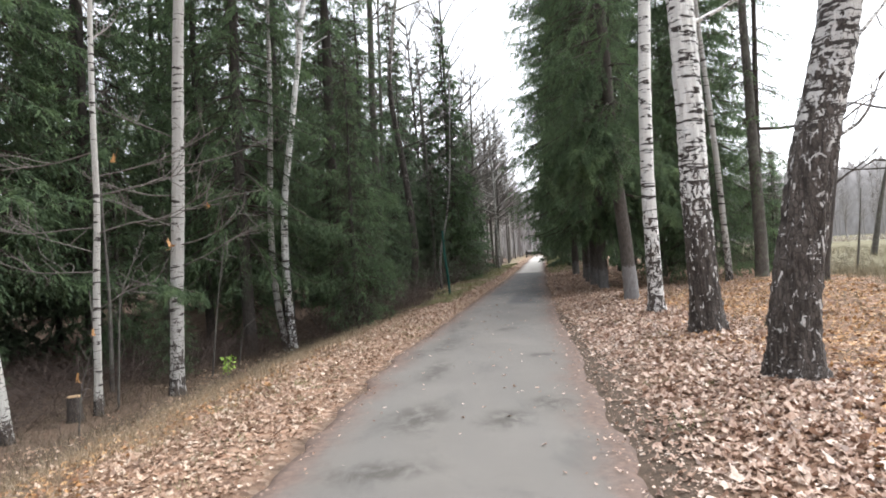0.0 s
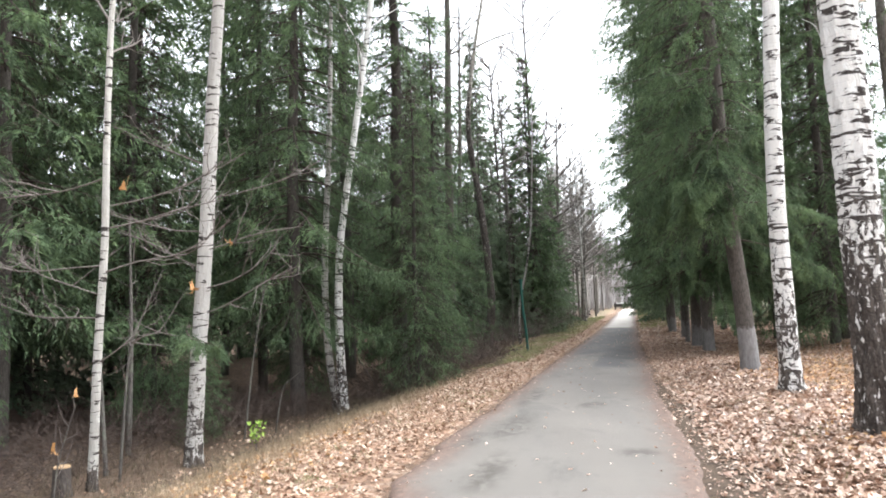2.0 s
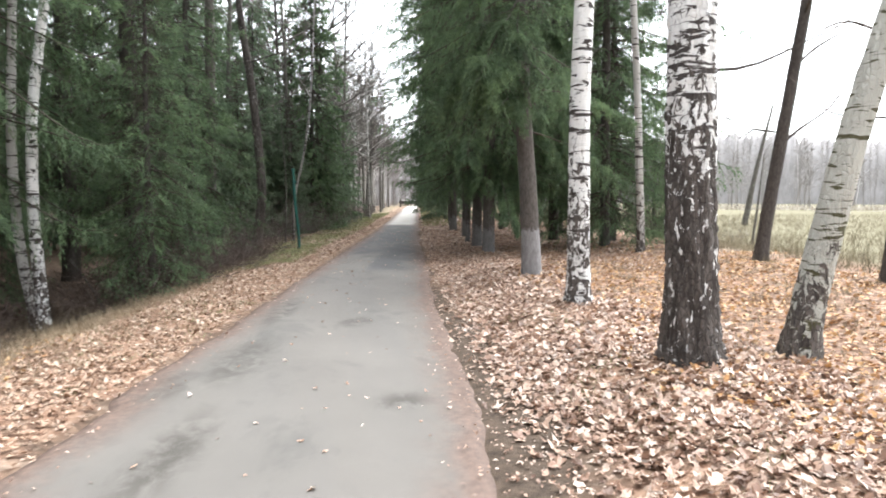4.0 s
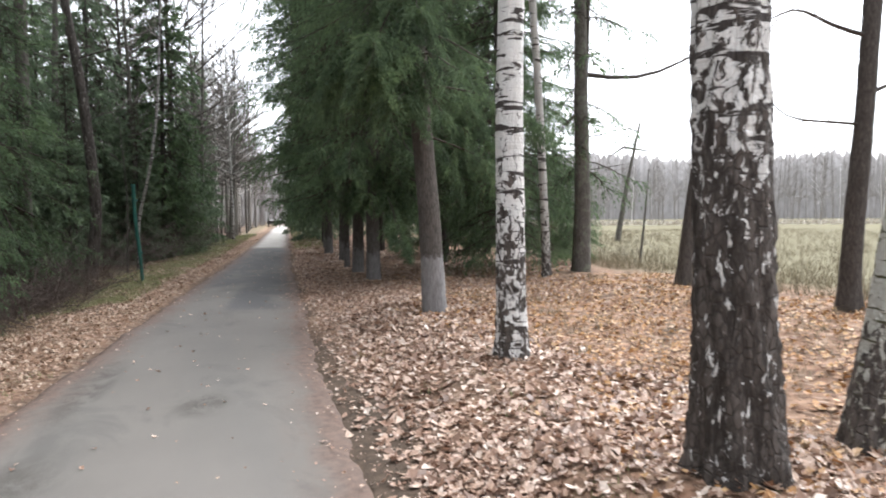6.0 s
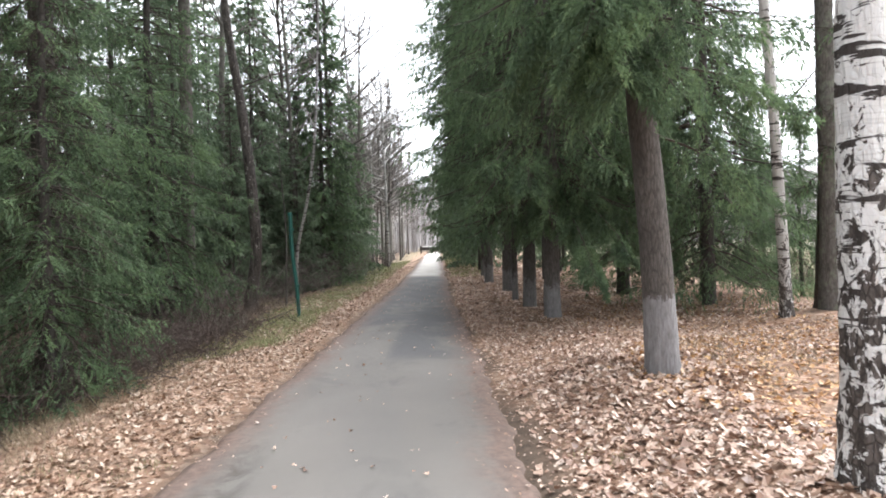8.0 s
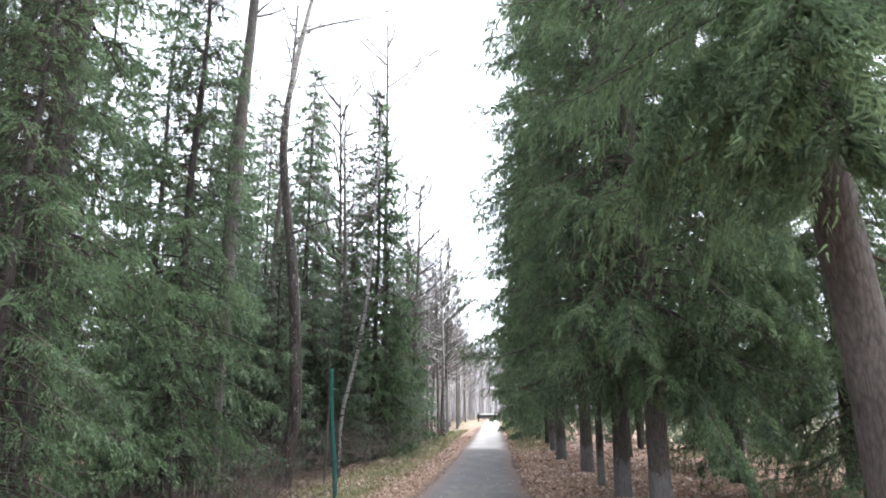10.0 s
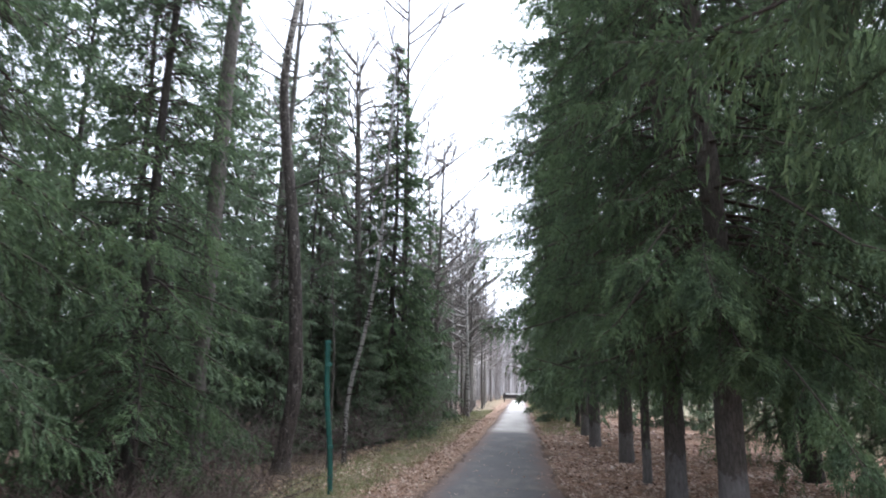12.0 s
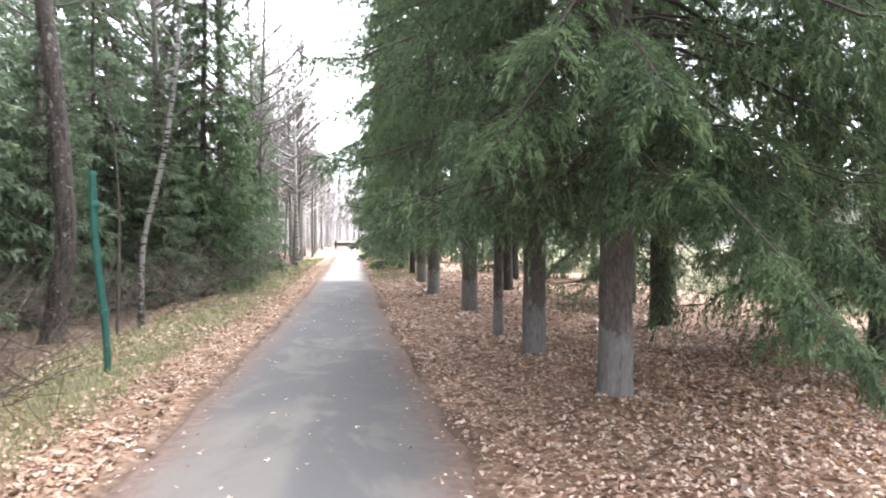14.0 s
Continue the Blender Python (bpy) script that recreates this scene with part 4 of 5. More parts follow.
def build_thickets():
    kinds = [thicket_mesh(70 + k, 95, 1.4, 1.2, 0.006) for k in range(3)]
    brush = plain("grey_brown_brush", (0.07, 0.056, 0.048), (0.145, 0.118, 0.103), 25, 0.9)
    tall = [thicket_mesh(80 + k, 34, 1.6, 2.4, 0.008, brush) for k in range(2)]
    rng = np.random.default_rng(9)
    spots = [(-2.2, 17.3), (-3.0, 16.4), (-2.0, 18.6), (-3.0, 18.2), (-1.8, 19.8), (-2.7, 20.4), (-1.6, 21.4), (-2.6, 22.4), (-3.9, 17.2), (-1.5, 23.2), (-3.4, 19.8), (-2.8, 24.0), (-1.3, 19.0), (-1.15, 20.6), (-2.2, 21.2), (-1.4, 22.3), (-3.2, 21.4), (-2.4, 19.3)]
    for k, (x, y) in enumerate(spots):
        ob = new("thicket", kinds[k % 3])
        ob.matrix_world = pose(x, y, ground_z(x, y), 0, 0, 73 * k) @ Matrix.Scale(rng.uniform(0.85, 1.15), 4)
        tagged(ob, "tangle of dry brown twigs under the spruces", "shrub", "brown thickets", "stuff")
    for k, (x, y) in enumerate(((-6.4, 9.2), (-6.8, 11.4), (-6.4, 13.8), (-5.4, 15.2), (-7.6, 10.0), (-5.9, 12.6), (-7.4, 13.0), (-5.6, 14.2), (-6.6, 15.4), (-4.7, 15.8), (-7.2, 9.0), (-6.2, 10.4), (-7.9, 11.6), (-8.4, 9.4), (-5.0, 14.9), (-7.0, 16.6), (-8.8, 11.0), (-9.4, 13.2), (-8.6, 14.4), (-10.2, 11.6), (-9.8, 15.4), (-11.0, 13.6), (-8.0, 16.8), (-9.2, 9.0), (-10.6, 9.8), (-6.0, 16.8))):
        ob = new("thicket", kinds[k % 3])
        ob.matrix_world = pose(x, y, ground_z(x, y), 0, 0, 40 * k) @ Matrix.Scale(rng.uniform(0.7, 1.05), 4)
        tagged(ob, "low tangle of dry twigs in the ditch", "shrub", "brown thickets", "stuff")
    spots = [(-1.8, 25.8), (-2.8, 27.0), (-0.8, 29.6), (-2.2, 30.2), (0.0, 31.5), (-1.4, 33), (0.8, 34.6), (-3.8, 27.6), (2.0, 40.5), (1.4, 38.8), (2.8, 44), (3.2, 48), (-3.2, 29), (-1.6, 28.6), (-2.0, 26.4), (-0.9, 31.0), (0.3, 33.2), (-2.6, 31.4), (1.2, 36.2), (0.2, 30.4), (-3.4, 25.6), (4.5, 55), (13.4, 27), (14.2, 23.5), (12.8, 30)]
    for k, (x, y) in enumerate(spots):
        ob = new("thicket", tall[k % 2])
        ob.matrix_world = pose(x, y, ground_z(x, y), 0, 0, 51 * k) @ Matrix.Scale(rng.uniform(0.6, 0.95), 4)
        tagged(ob, "leafless grey-brown bush at the wood edge", "shrub", "bare bushes", "stuff")


build_thickets()


def sapling(x, y, pts, r, label, seed, twigs=5):
    rng = np.random.default_rng(seed)
    z = ground_z(x, y) - 0.03
    ob = thing("sapling", pose(x, y, z), label, "sapling")
    P = np.array(pts, float)
    t = np.linspace(0, 1, 14)
    Q = np.stack([np.interp(t, np.linspace(0, 1, len(P)), P[:, k]) for k in range(3)], -1)
    Q[1:-1] = (Q[:-2] + Q[1:-1] + Q[2:]) / 3
    V, F = tubes(Q[None], np.linspace(r, r * 0.3, 14)[None], 7)
    child("stem", mesh_of("stem", V, [F], GREY_BARK), ob)
    if twigs:
        tw = twigs_from([Q], rng, twigs, 0.45, 0.005, 0.3)
        tagged(child("twigwork", tube_mesh("twigwork", tw, 0.006, 0.002, TWIG), ob), kind="stuff")
    return ob


sapling(-5.2, 9.1, ((0, 0, 0), (0.08, 0, 0.7), (0.3, 0, 1.35)), 0.012, "thin dry stem with a few dead leaves", 10, 6)
sapling(-4.88, 13.5, ((0, 0, 0), (0.2, 0, 1.6), (0.45, 0, 3.0)), 0.022, "thin leafless grey sapling in the ditch", 1)
sapling(-5.49, 10.8, ((0, 0, 0), (0.13, 0, 1.9), (0.55, 0.1, 2.9)), 0.022, "thin leafless sapling beside the young birch", 2)
sapling(-5.9, 11.1, ((0, 0, 0), (-0.05, 0, 0.8), (-0.12, 0, 2.0)), 0.04, "bent pale sapling in the ditch", 3, 3)
sapling(-6.4, 12.4, ((0, 0, 0), (0.05, 0, 1.8), (0.0, 0, 4.0)), 0.05, "dark bare sapling in the ditch", 4, 3)
sapling(-3.22, 17.5, ((0, 0, 0), (-0.25, 0, 0.5), (-0.6, 0, 1.05)), 0.022, "dead broken stick leaning in the ditch", 5, 1)
sapling(-4.5, 14.0, ((0, 0, 0.0), (0.15, 0, 0.9), (0.55, 0, 1.2)), 0.018, "dead forked stick in the ditch", 6, 2)
sapling(-0.4, 27.6, ((0, 0, 0), (0.06, 0, 2.2), (-0.1, 0, 4.6)), 0.03, "thin grey sapling beside the verge", 7, 3)
sapling(15.54, 24.66, ((0, 0, 0), (0.2, 0, 1.6), (0.35, 0, 3.2)), 0.05, "thin bare sapling in the field", 8, 3)
ob = sapling(27.1, 41.3, ((0, 0, 0), (0.7, 0, 3.6), (1.7, 0, 7.6)), 0.2, "leaning dead tree in the field", 9, 1)
V, F = tubes(np.array([[[-0.6, 0, 5.4], [0.4, 0, 6.0], [1.3, 0, 5.9], [2.6, 0, 5.8]]]), np.array([[0.03, 0.07, 0.08, 0.03]]), 6)
child("limb", mesh_of("limb", V, [F], DARK_BARK), ob)


def stump(x, y):
    rng = np.random.default_rng(4)
    ob = thing("tree_stump", pose(x, y, ground_z(x, y) - 0.05), "small sawn tree stump with a pale cut top", "stump")
    a = np.arange(18) * 2 * np.pi / 18
    zs = (0, 0.08, 0.2, 0.34, 0.42)
    rs = (0.16, 0.125, 0.11, 0.105, 0.1)
    V = np.array([[r * (1 + 0.06 * rng.normal()) * math.cos(t), r * (1 + 0.06 * rng.normal()) * math.sin(t), z] for z, r in zip(zs, rs) for t in a])
    k = np.arange(18)
    F = np.concatenate([np.stack([j * 18 + k, j * 18 + (k + 1) % 18, (j + 1) * 18 + (k + 1) % 18, (j + 1) * 18 + k], -1) for j in range(4)])
    child("trunk", mesh_of("trunk", V, [F], DARK_BARK), ob)
    bm = bmesh.new()
    bmesh.ops.create_cone(bm, cap_ends=True, segments=18, radius1=0.102, radius2=0.097, depth=0.02, matrix=Matrix.Translation((0, 0, 0.425)))
    part("cut_face", bm, plain("sawn_wood", (0.28, 0.18, 0.1), (0.42, 0.3, 0.18), 25, 0.8), ob, "pale sawn wood")


stump(-5.73, 9.97)


# ---- the green post and the dark shape, built as a barrier, at the lane's end ----
def green_post():
    paint = plain("green_paint", (0.014, 0.082, 0.064), (0.03, 0.135, 0.106), 14, 0.5, 0.4)
    ob = thing("metal_post", pose(0.17, 23.73, ground_z(0.17, 23.73) - 0.05), "green painted metal post leaning on the verge", "post")
    z = np.linspace(0, 2.35, 16)
    P = np.stack([-0.14 * (z / 2.35) + 0.015 * np.sin(z * 3), 0 * z - 0.03 * z, z], -1)
    V, F = tubes(P[None], np.full((1, 16), 0.042), 12)
    child("pole", mesh_of("pole", V, [F], paint), ob)
    bm = bmesh.new()
    bmesh.ops.create_cone(bm, cap_ends=True, segments=14, radius1=0.056, radius2=0.048, depth=0.04, matrix=Matrix.Translation((-0.132, -0.07, 2.36)))
    part("cap", bm, paint, ob)
    for h in (0.75, 2.0):
        bm = bmesh.new()
        bmesh.ops.create_cube(bm, size=1, matrix=Matrix.Translation((0.03 - 0.06 * h, -0.04 - 0.03 * h, h)) @ Matrix.Diagonal((0.09, 0.03, 0.06, 1)))
        bmesh.ops.bevel(bm, geom=bm.edges[:], offset=0.006, segments=1, affect="EDGES")
        part("bracket", bm, paint, ob)


green_post()


def barrier():
    # simplified stand-in for a dark shape taken for a parked car
    dark = plain("dark_shape_body", (0.02, 0.018, 0.016), (0.05, 0.045, 0.04), 9, 0.8)
    ob = thing("dark_shape_stand_in", pose(13.15, 94, 0.0), "dark low shape across the end of the lane, built as a barrier", "barrier")
    for x in (-1.3, 1.3):
        bm = bmesh.new()
        bmesh.ops.create_cube(bm, size=1, matrix=Matrix.Translation((x, 0, 0.5)) @ Matrix.Diagonal((0.16, 0.16, 1.1, 1)))
        bmesh.ops.bevel(bm, geom=bm.edges[:], offset=0.02, segments=1, affect="EDGES")
        part("post", bm, dark, ob)
    bm = bmesh.new()
    bmesh.ops.create_cube(bm, size=1, matrix=Matrix.Translation((0, -0.1, 0.62)) @ Matrix.Diagonal((3.0, 0.1, 0.42, 1)))
    bmesh.ops.bevel(bm, geom=bm.edges[:], offset=0.02, segments=1, affect="EDGES")
    part("beam", bm, dark, ob)
    # white strip stands for the bright highlights along the shape's top
    bm = bmesh.new()
    bmesh.ops.create_cube(bm, size=1, matrix=Matrix.Translation((0, -0.1, 0.9)) @ Matrix.Diagonal((2.2, 0.08, 0.12, 1)))
    bmesh.ops.bevel(bm, geom=bm.edges[:], offset=0.015, segments=1, affect="EDGES")
    part("rail", bm, plain("white_highlight", (0.6, 0.6, 0.58), (0.75, 0.75, 0.73), 8, 0.6), ob, "white strip in place of the highlights on top")


barrier()


# ---- far woods and field ----
def far_woods():
    rng = np.random.default_rng(12)
    # bark colour raised to a pale grey that paints in the distance haze
    haze = plain("far_hazed_bark", (0.2, 0.185, 0.175), (0.32, 0.3, 0.29), 0.4, 0.95)
    pale = plain("far_birch_bark", (0.5, 0.49, 0.47), (0.72, 0.7, 0.68), 0.6, 0.9)

    def stand(name, spots, material, label, hmin, hmax, per):
        V, F, off = [], [], 0
        for x, y in spots:
            h = rng.uniform(hmin, hmax)
            z0 = ground_z(x, y)
            trunk = curve((x, y, z0 - 0.2), unit(np.array([rng.normal(0, 0.04), rng.normal(0, 0.04), 1])), h, rng, 6, 0.015)
            v, f = tubes(trunk[None], np.linspace(0.1, 0.025, 6)[None], 4)
            V.append(v), F.append(f + off)
            off += len(v)
            q = rng.uniform(0.25, 0.98, per)
            b = np.array([trunk[0] + (trunk[-1] - trunk[0]) * k for k in q])
            a = rng.uniform(0, 6.28, per)
            w = unit(np.stack([np.cos(a) * 0.8, np.sin(a) * 0.8, rng.uniform(0.1, 1.2, per)], -1))
            L = h * rng.uniform(0.12, 0.36, per) * (1.15 - q)
            P = b[:, None] + w[:, None] * L[:, None, None] * np.array([0, 0.5, 1.0])[None, :, None] + rng.normal(0, 0.05, (per, 3, 3)) * L[:, None, None]
            P[:, 0] = b
            v, f = tubes(P, np.array([0.045, 0.03, 0.012])[None].repeat(per, 0), 3)
            V.append(v), F.append(f + off)
            off += len(v)
        me = mesh_of(name, np.concatenate(V), [np.concatenate(F)], material)
        tagged(new(name, me), label, "woods", kind="stuff")

    edge = []
    for k in range(330):
        t = rng.uniform(0, 1)
        edge.append((30 + 120 * t + rng.uniform(-6, 6), 118 - 70 * t + abs(rng.normal(0, 14))))
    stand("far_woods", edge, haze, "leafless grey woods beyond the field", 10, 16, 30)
    stand("far_woods", [edge[k] for k in range(0, 330, 9)], pale, "pale birch stems in the far woods", 9, 14, 6)
    end = [(rng.uniform(-30, 45), rng.uniform(104, 150)) for _ in range(200)]
    end += [(rng.uniform(2, 30), rng.uniform(108, 130)) for _ in range(110)]
    end = [(x, y) for x, y in end if y > 112 or not lane_left(y) - 1.2 < x < lane_right(y) + 1.2]
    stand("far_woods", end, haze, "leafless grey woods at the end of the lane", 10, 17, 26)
    side = [(lane_left(y) - rng.uniform(7, 30), y) for y in rng.uniform(40, 105, 130)]
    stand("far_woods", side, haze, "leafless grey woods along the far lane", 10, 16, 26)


far_woods()


def backdrop():
    """A low wooded rise that closes the distance."""
    rng = np.random.default_rng(15)
    a = np.linspace(-3.1416, 3.1416, 2400)
    r = 175 + 8 * np.sin(3 * a) + 5 * np.sin(7 * a)
    top = 16.5 + 1.6 * np.sin(5 * a) + 0.9 * np.sin(23 * a) + rng.normal(0, 0.55, 2400)
    V, F = [], []
    for k, (z, back) in enumerate(((-2, 0), (0.55, 4), (0.9, 9), (1.0, 18))):
        zz = np.full(2400, -2.0) if k == 0 else top * z
        V.append(np.stack([(r + back) * np.sin(a), (r + back) * np.cos(a), zz], -1))
    i = np.arange(2399)
    for k in range(3):
        F.append(np.stack([k * 2400 + i, k * 2400 + i + 1, (k + 1) * 2400 + i + 1, (k + 1) * 2400 + i], -1))
    # same hazy grey as the far stands, air haze included in the colour
    m = Mat("distant_hazed_wood", 1.0, 0.0)
    m.colour(m.ramp(m.noise((0.9, 0.9, 0.12), 6, 0.7), [(0.3, (0.2, 0.19, 0.185)), (0.7, (0.32, 0.305, 0.3))]))
    me = mesh_of("backdrop", np.concatenate(V), [np.concatenate(F)], m.m)
    tagged(new("backdrop", me), "distant grey wooded rise all round", "woods", kind="structure")


backdrop()


# ---- leaf litter ----
LEAF_TURN = np.radians((90, 62, 28, -20, -90, 200, 152, 118))
LEAF_REACH = np.array((1.0, 0.58, 0.88, 0.55, 0.3, 0.55, 0.88, 0.58))
LITTER_STOPS = [(0.0, (0.13, 0.075, 0.05)), (0.25, (0.28, 0.165, 0.112)), (0.5, (0.43, 0.285, 0.205)), (0.8, (0.58, 0.43, 0.335)), (1.0, (0.72, 0.61, 0.52))]
ORANGE_STOPS = [(0.0, (0.14, 0.06, 0.03)), (0.3, (0.34, 0.165, 0.062)), (0.6, (0.47, 0.258, 0.1)), (0.85, (0.56, 0.365, 0.18)), (1.0, (0.62, 0.45, 0.3))]
LITTER = leaf_material("fallen_leaf", LITTER_STOPS, 0.48, 0.5)
LITTER_BROWN = leaf_material("fallen_brown_leaf", [(0.0, (0.16, 0.095, 0.06)), (0.25, (0.27, 0.16, 0.1)), (0.5, (0.38, 0.25, 0.17)), (0.8, (0.5, 0.36, 0.26)), (1.0, (0.64, 0.53, 0.42))], 0.55, 0.4)
ORANGE = leaf_material("fallen_orange_leaf", ORANGE_STOPS, 0.55, 0.4)


def leaves(name, x, y, size, material, label, rng, lift=0.02, whole=True, z=None, tilt=0.35, kind="stuff", category="leaves"):
    """Curled leaves lying at random turns, each its own little surface."""
    n = len(x)
    z = (ground_z(x, y) if z is None else z) + rng.uniform(0.0, lift, n) + 0.006
    turn = rng.uniform(0, 6.28, n)
    k = 8 if whole else 4
    ang, reach = (LEAF_TURN, LEAF_REACH) if whole else (LEAF_TURN[::2], np.array((1.0, 0.7, 0.4, 0.7)))
    reach = reach[None] * rng.uniform(0.8, 1.2, (n, k)) * size[:, None]
    lx, ly = reach * np.cos(ang), reach * np.sin(ang)
    lz = rng.normal(0, 0.16, (n, k)) * size[:, None] + (np.abs(lx) * rng.normal(0.15, 0.35, n)[:, None])
    nx, ny = rng.normal(0, tilt, (2, n))
    lz = lz + lx * nx[:, None] + ly * ny[:, None]
    c, s = np.cos(turn)[:, None], np.sin(turn)[:, None]
    rim = np.stack([x[:, None] + lx * c - ly * s, y[:, None] + lx * s + ly * c, np.maximum(z[:, None] + lz, z[:, None] - 0.008)], -1)
    mid = np.stack([x, y, z], -1)[:, None]
    V = np.concatenate([mid, rim], 1)
    b = (np.arange(n) * (k + 1))[:, None]
    j = np.arange(k)[None]
    F = np.stack([b + 0 * j, b + 1 + j, b + 1 + (j + 1) % k], -1).reshape(-1, 3)
    return tagged(new(name, mesh_of(name, V, [F], material, smooth=False)), label, category, kind=kind)


def lay_leaves():
    rng = np.random.default_rng(77)

    def strip(n, y0, y1, d0, d1, side, thin=0.35, power=1.0):
        y = y0 + (y1 - y0) * rng.uniform(0, 1, n) ** power
        d = d0 + (d1 - d0) * rng.uniform(0, 1, n)
        far_end = d1 - (d1 - d0) * (0.16 + 0.12 * np.sin(y * 0.83 + d1) + 0.08 * np.sin(y * 2.9))
        near_end = d0 + (0.45 + 0.4 * np.sin(y * 1.1 + d0) if d0 > 0.5 else 0.0)
        patch = np.sin(d * 2.3 + 1.7 * np.sin(y * 0.9)) * np.sin(y * 1.4 + d)
        keep = (d + rng.normal(0, 0.15, n) < far_end) & (d + rng.normal(0, 0.15, n) > near_end) & (rng.uniform(0, 1, n) < np.clip(step(0.0, thin, d) + 0.06, 0, 1)) & (rng.uniform(-1.6, 1, n) < patch + 0.55)
        y, d = y[keep], d[keep]
        x = lane_right(y) + d if side > 0 else lane_left(y) - d
        return x, y

    x, y = strip(24000, 2.2, 10, 0.0, 2.9, 1, 0.85)
    leaves("fallen_leaves", x, y, 0.017 + 0.045 * rng.uniform(0, 1, len(x)) ** 1.7, LITTER, "thick layer of tan and brown fallen leaves", rng)
    x, y = strip(18000, 9.5, 16, 0.0, 2.9, 1, 0.6)
    leaves("fallen_leaves", x, y, 0.019 + 0.045 * rng.uniform(0, 1, len(x)) ** 1.7, LITTER, "layer of tan and brown fallen leaves", rng, whole=False)
    x, y = strip(34000, 2.4, 17, 1.2, 8.5, 1)
    leaves("fallen_leaves", x, y, rng.uniform(0.024, 0.05, len(x)), ORANGE, "orange-brown fallen leaves on the bank", rng, whole=False)
    x, y = strip(24000, 15.5, 23, 0.0, 5.5, 1, 0.4)
    leaves("fallen_leaves", x, y, rng.uniform(0.013, 0.036, len(x)), LITTER, "fine brown fallen leaves under the spruces", rng, whole=False)
    x, y = strip(6000, 15.5, 23, 1.5, 6.5, 1)
    leaves("fallen_leaves", x, y, rng.uniform(0.016, 0.04, len(x)), ORANGE, "rusty fallen leaves under the spruces", rng, whole=False)
    x, y = strip(28000, 15, 28, -0.1, 6.5, 1, 0.12)
    leaves("fallen_leaves", x, y, rng.uniform(0.018, 0.044, len(x)), LITTER, "brown fallen leaves under the spruces", rng, whole=False)
    x, y = strip(15000, 24, 60, -0.1, 6.0, 1, 0.15)
    leaves("fallen_leaves", x, y, rng.uniform(0.035, 0.075, len(x)), LITTER, "brown fallen leaves further along the lane", rng, whole=False)
    x, y = strip(19000, 2.2, 20, 0.0, 2.2, -1, 0.3)
    leaves("fallen_leaves", x, y, rng.uniform(0.018, 0.046, len(x)), LITTER_BROWN, "tan fallen leaves on the ditch side", rng)
    x, y = strip(5000, 2.2, 13, 0.9, 3.6, -1)
    leaves("fallen_leaves", x, y, rng.uniform(0.022, 0.05, len(x)), ORANGE, "rusty fallen leaves on the ditch side", rng, whole=False)
    x, y = strip(7000, 2.2, 20, 1.6, 5.5, -1)
    leaves("fallen_leaves", x, y, rng.uniform(0.025, 0.05, len(x)), LITTER_BROWN, "scattered brown leaves in the ditch", rng, whole=False)
    x, y = strip(21000, 18, 50, 0.0, 1.5, -1, 0.3, 1.5)
    leaves("fallen_leaves", x, y, rng.uniform(0.02, 0.046, len(x)), LITTER_BROWN, "tan fallen leaves along the verge", rng, whole=False)
    x, y = strip(6500, 17, 34, 1.0, 3.4, -1)
    leaves("fallen_leaves", x, y, rng.uniform(0.022, 0.05, len(x)), LITTER_BROWN, "brown fallen leaves in the verge grass", rng, lift=0.05, whole=False)
    for side in (-1, 1):
        x, y = strip(9000, -7, 3.0, 0.0, 4.5, side, 0.5)
        leaves("fallen_leaves", x, y, rng.uniform(0.025, 0.055, len(x)), LITTER, "tan fallen leaves at the start of the lane", rng, whole=False)
        n = 4200 if side > 0 else 2000
        y = 2.2 + 24 * rng.uniform(0, 1, n) ** 1.5
        d = rng.normal(0.24, 0.24, n)
        x = lane_right(y) + d if side > 0 else lane_left(y) - d
        leaves("fallen_leaves", x, y, rng.uniform(0.008, 0.024, n), LITTER, "small pale leaves on the dark soil beside the asphalt", rng, 0.006, z=np.maximum(ground_z(x, y), 0.026 * (d < 0.05)), tilt=0.25, whole=False)
    n = 420
    y = rng.uniform(2.5, 34, n)
    q = np.where(rng.uniform(0, 1, n) < 0.6, rng.beta(0.5, 0.5, n), rng.uniform(0, 1, n))
    x = lane_left(y) + (lane_right(y) - lane_left(y)) * (0.02 + 0.96 * q)
    leaves("fallen_leaves", x, y, rng.uniform(0.012, 0.034, n), LITTER, "small pale leaves scattered on the asphalt", rng, 0.004, z=np.full(n, 0.034), tilt=0.15)


lay_leaves()


# ---- grass ----
DRY_GRASS = leaf_material("dry_grass", [(0.0, (0.1, 0.088, 0.056)), (0.5, (0.185, 0.162, 0.105)), (1.0, (0.31, 0.275, 0.19))])
DULL_GRASS = leaf_material("dull_dead_grass", [(0.0, (0.06, 0.05, 0.035)), (0.5, (0.12, 0.1, 0.07)), (1.0, (0.22, 0.19, 0.13))])
STRAW = leaf_material("straw_grass", [(0.0, (0.16, 0.12, 0.075)), (0.5, (0.3, 0.235, 0.15)), (1.0, (0.48, 0.4, 0.28))])
GREEN_GRASS = leaf_material("green_grass", [(0.0, (0.115, 0.145, 0.058)), (0.5, (0.235, 0.285, 0.115)), (1.0, (0.43, 0.43, 0.25))])


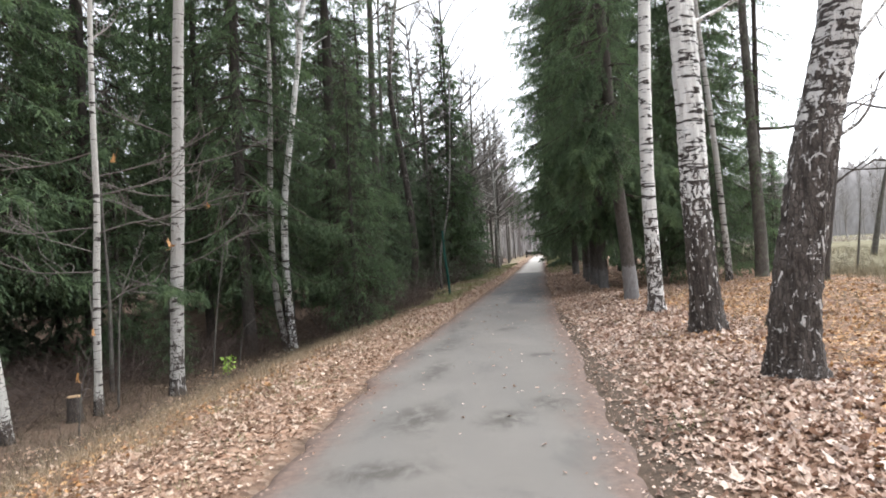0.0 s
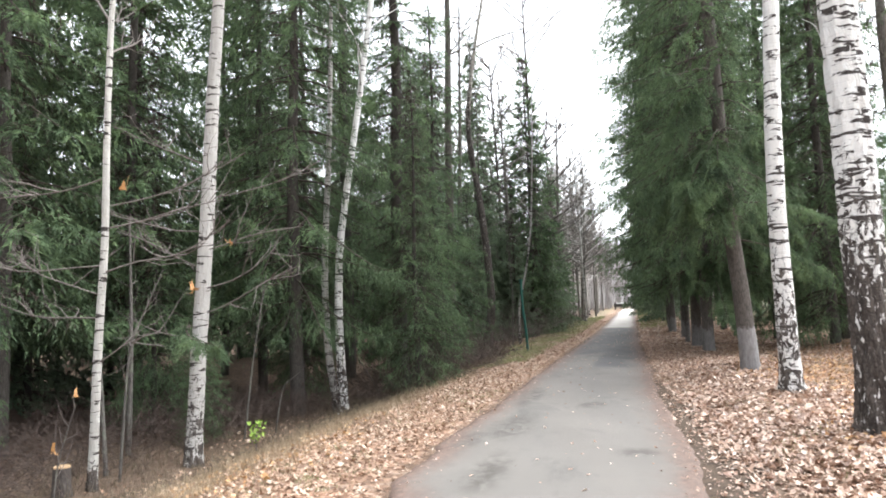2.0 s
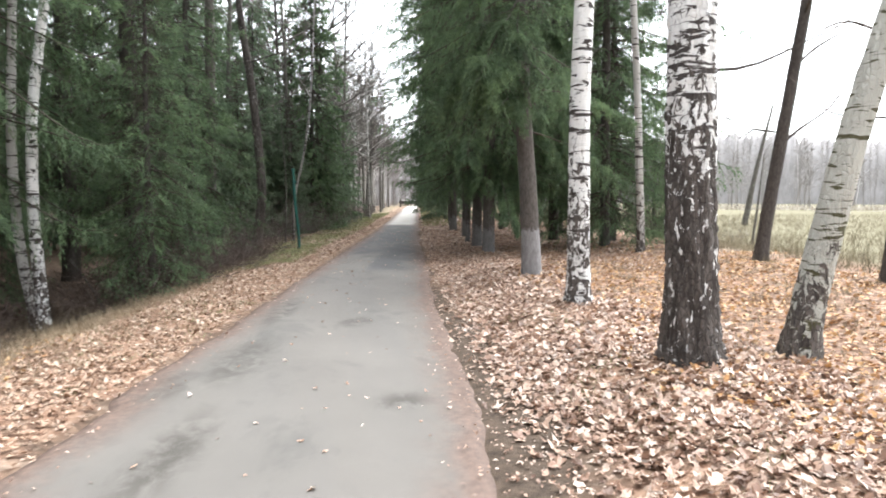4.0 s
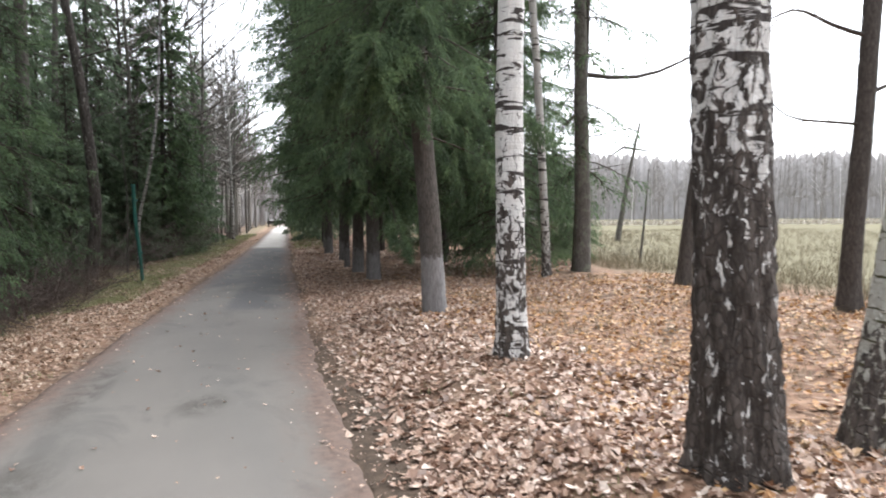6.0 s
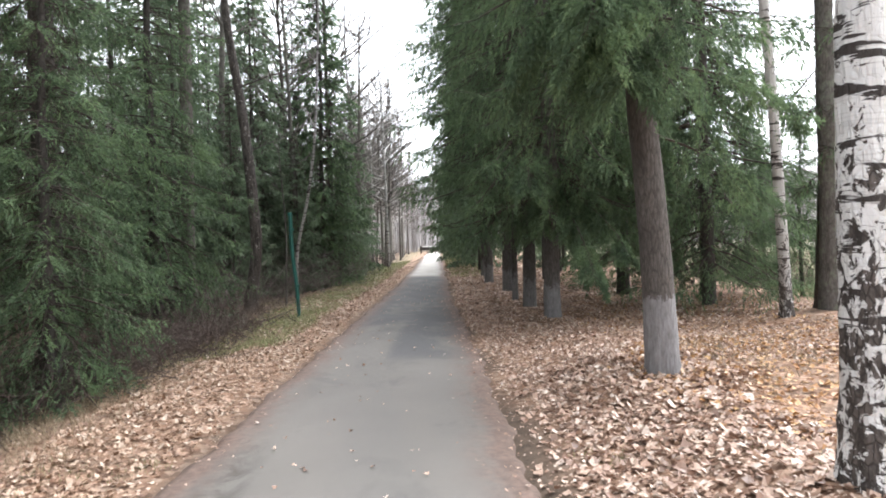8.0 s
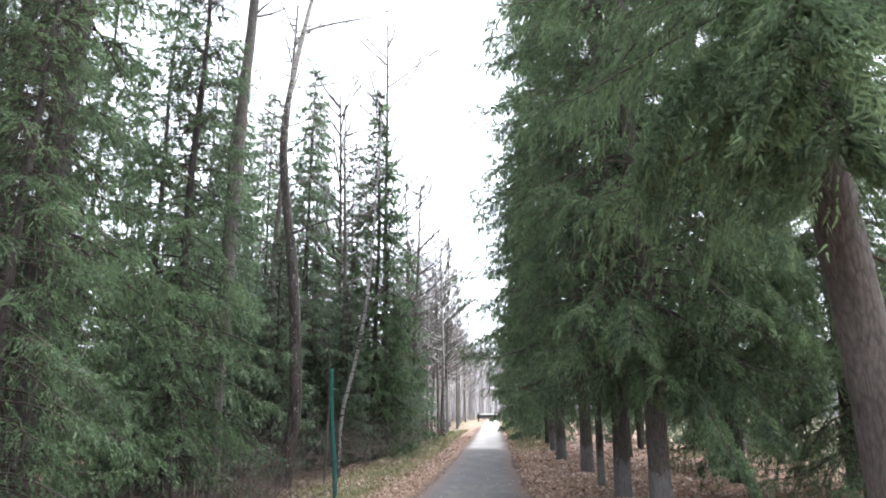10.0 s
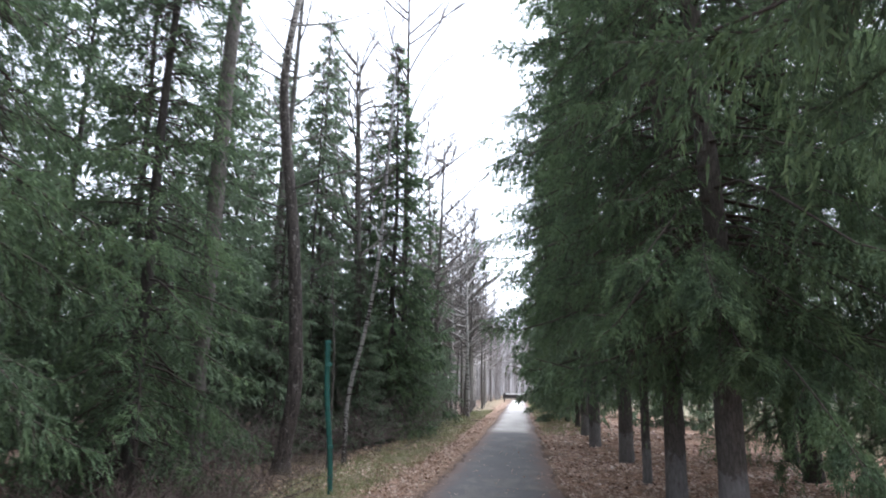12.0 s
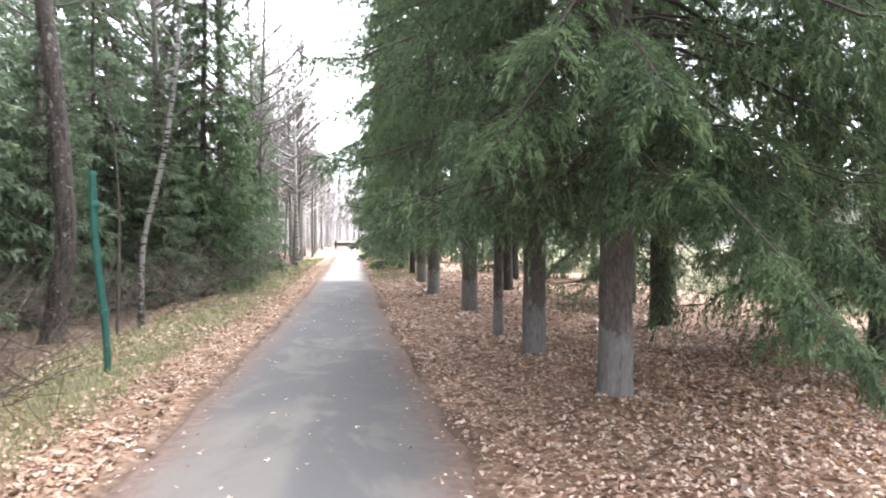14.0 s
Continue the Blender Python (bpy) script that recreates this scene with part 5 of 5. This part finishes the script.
def grass(x, y, height, material, label, rng, per=7, spread=0.05, width=0.005):
    n = len(x)
    bx, by = np.repeat(x, per) + rng.normal(0, spread, n * per), np.repeat(y, per) + rng.normal(0, spread, n * per)
    base = np.stack([bx, by, ground_z(bx, by) - 0.01], -1)
    way = unit(np.stack([rng.normal(0, 0.45, n * per), rng.normal(0, 0.45, n * per), np.ones(n * per)], -1))
    acr = unit(np.cross(way, rng.normal(0, 1, (n * per, 3))))
    V, F = blades(base, way, acr, np.repeat(height, per) * rng.uniform(0.5, 1.2, n * per), np.full(n * per, width))
    return tagged(new("grass", mesh_of("grass", V, [F], material, smooth=False)), label, "grass", kind="stuff")


def sow_grass():
    rng = np.random.default_rng(21)
    t = rng.uniform(-0.1, 1, 1500)
    reed = leaf_material("pale_reed", [(0.0, (0.4, 0.36, 0.29)), (1.0, (0.66, 0.62, 0.54))])
    grass(26 + 105 * t + rng.normal(0, 2, 1500), 106 - 62 * t + rng.normal(0, 3, 1500), rng.uniform(0.5, 1.0, 1500), reed, "pale strip of dry reeds before the far woods", rng, 5, 0.3, 0.22)
    y = rng.uniform(2.5, 22, 4200)
    x = lane_left(y) - rng.normal(2.6, 0.8, 4200)
    grass(x, y, rng.uniform(0.08, 0.26, 4200), STRAW, "dry pale grass on the ditch side", rng)
    y = 19 + 42 * rng.uniform(0, 1, 7000) ** 1.5
    x = lane_left(y) - rng.uniform(0.75, 2.7, 7000)
    grass(x, y, rng.uniform(0.06, 0.18, 7000), GREEN_GRASS, "green and straw grass on the verge", rng, width=0.007)
    y = rng.uniform(16, 32, 1700)
    x = lane_left(y) - rng.uniform(2.4, 4.8, 1700)
    grass(x, y, rng.uniform(0.1, 0.3, 1700), DRY_GRASS, "dry grass below the brown bushes", rng, 7)
    y = rng.uniform(5, 18, 1800)
    x = lane_left(y) - rng.uniform(3.2, 7.0, 1800)
    grass(x, y, rng.uniform(0.12, 0.42, 1800), DULL_GRASS, "dull dead grass in the ditch", rng, 6, 0.08, 0.006)
    y = rng.uniform(36, 90, 2500)
    x = lane_right(y) + rng.uniform(0.2, 2.2, 2500)
    grass(x, y, rng.uniform(0.08, 0.2, 2500), GREEN_GRASS, "bright green grass beside the far lane", rng, width=0.012)
    y = rng.uniform(2.5, 14, 130)
    side = rng.uniform(0, 1, 130) < 0.6
    x = np.where(side, lane_left(y) - rng.uniform(0.2, 1.6, 130), lane_right(y) + rng.uniform(0.4, 1.8, 130))
    grass(x, y, rng.uniform(0.04, 0.09, 130), GREEN_GRASS, "small green grass tufts among the leaves", rng, 30, 0.09, 0.006)
    y = rng.uniform(8, 60, 9000)
    x = lane_right(y) + 7 + 40 * rng.uniform(0, 1, 9000) ** 1.6 + 3 * step(18, 30, y)
    grass(x, y, rng.uniform(0.15, 0.55, 9000), DRY_GRASS, "tall dry field grass", rng, 6, 0.12, 0.012)
    y = rng.uniform(3, 17, 1100)
    x = lane_right(y) + rng.uniform(2.2, 7.5, 1100)
    grass(x, y, rng.uniform(0.08, 0.26, 1100), DRY_GRASS, "dry grass among the orange leaves", rng, 8)


sow_grass()


# ---- a green sprout and last leaves on twigs ----
def sprout(x, y):
    rng = np.random.default_rng(31)
    ob = thing("leafy_sprout", pose(x, y, ground_z(x, y) - 0.02), "small bright green leafy shoot in the ditch", "plant")
    paths = [curve((0, 0, 0), unit(np.array([rng.normal(0, 0.25), rng.normal(0, 0.25), 1])), rng.uniform(0.3, 0.5), rng, 5, 0.06) for _ in range(5)]
    child("stem", tube_mesh("stem", paths, 0.005, 0.002, TWIG), ob)
    green = leaf_material("fresh_green_leaf", [(0.0, (0.16, 0.3, 0.04)), (1.0, (0.4, 0.55, 0.12))])
    P = np.concatenate([p[2:] for p in paths])
    P = np.repeat(P, 3, 0) + rng.normal(0, 0.05, (len(P) * 3, 3))
    c = leaves("leaf", P[:, 0], P[:, 1], rng.uniform(0.025, 0.05, len(P)), green, "", rng, z=P[:, 2], tilt=0.8, category="")
    c.parent = ob


sprout(-4.12, 12.3)


def hanging_leaf(x, y, z, size, seed):
    rng = np.random.default_rng(seed)
    ob = leaves("dead_leaf", np.zeros(3) + rng.normal(0, size * 0.3, 3), rng.normal(0, size * 0.3, 3), np.full(3, size), ORANGE, "curled orange dead leaf caught on a twig", rng, z=rng.normal(0, size * 0.4, 3), tilt=1.5, kind="")
    ob["category"] = "leaf"
    ob.matrix_world = pose(x, y, z)


hanging_leaf(-4.75, 11.45, 1.87, 0.08, 1)
hanging_leaf(-4.94, 10.05, 3.2, 0.06, 2)
hanging_leaf(-5.14, 9.06, 0.02, 0.04, 4)
hanging_leaf(-4.93, 9.1, 0.62, 0.04, 6)
hanging_leaf(-3.75, 10.6, 2.5, 0.045, 3)
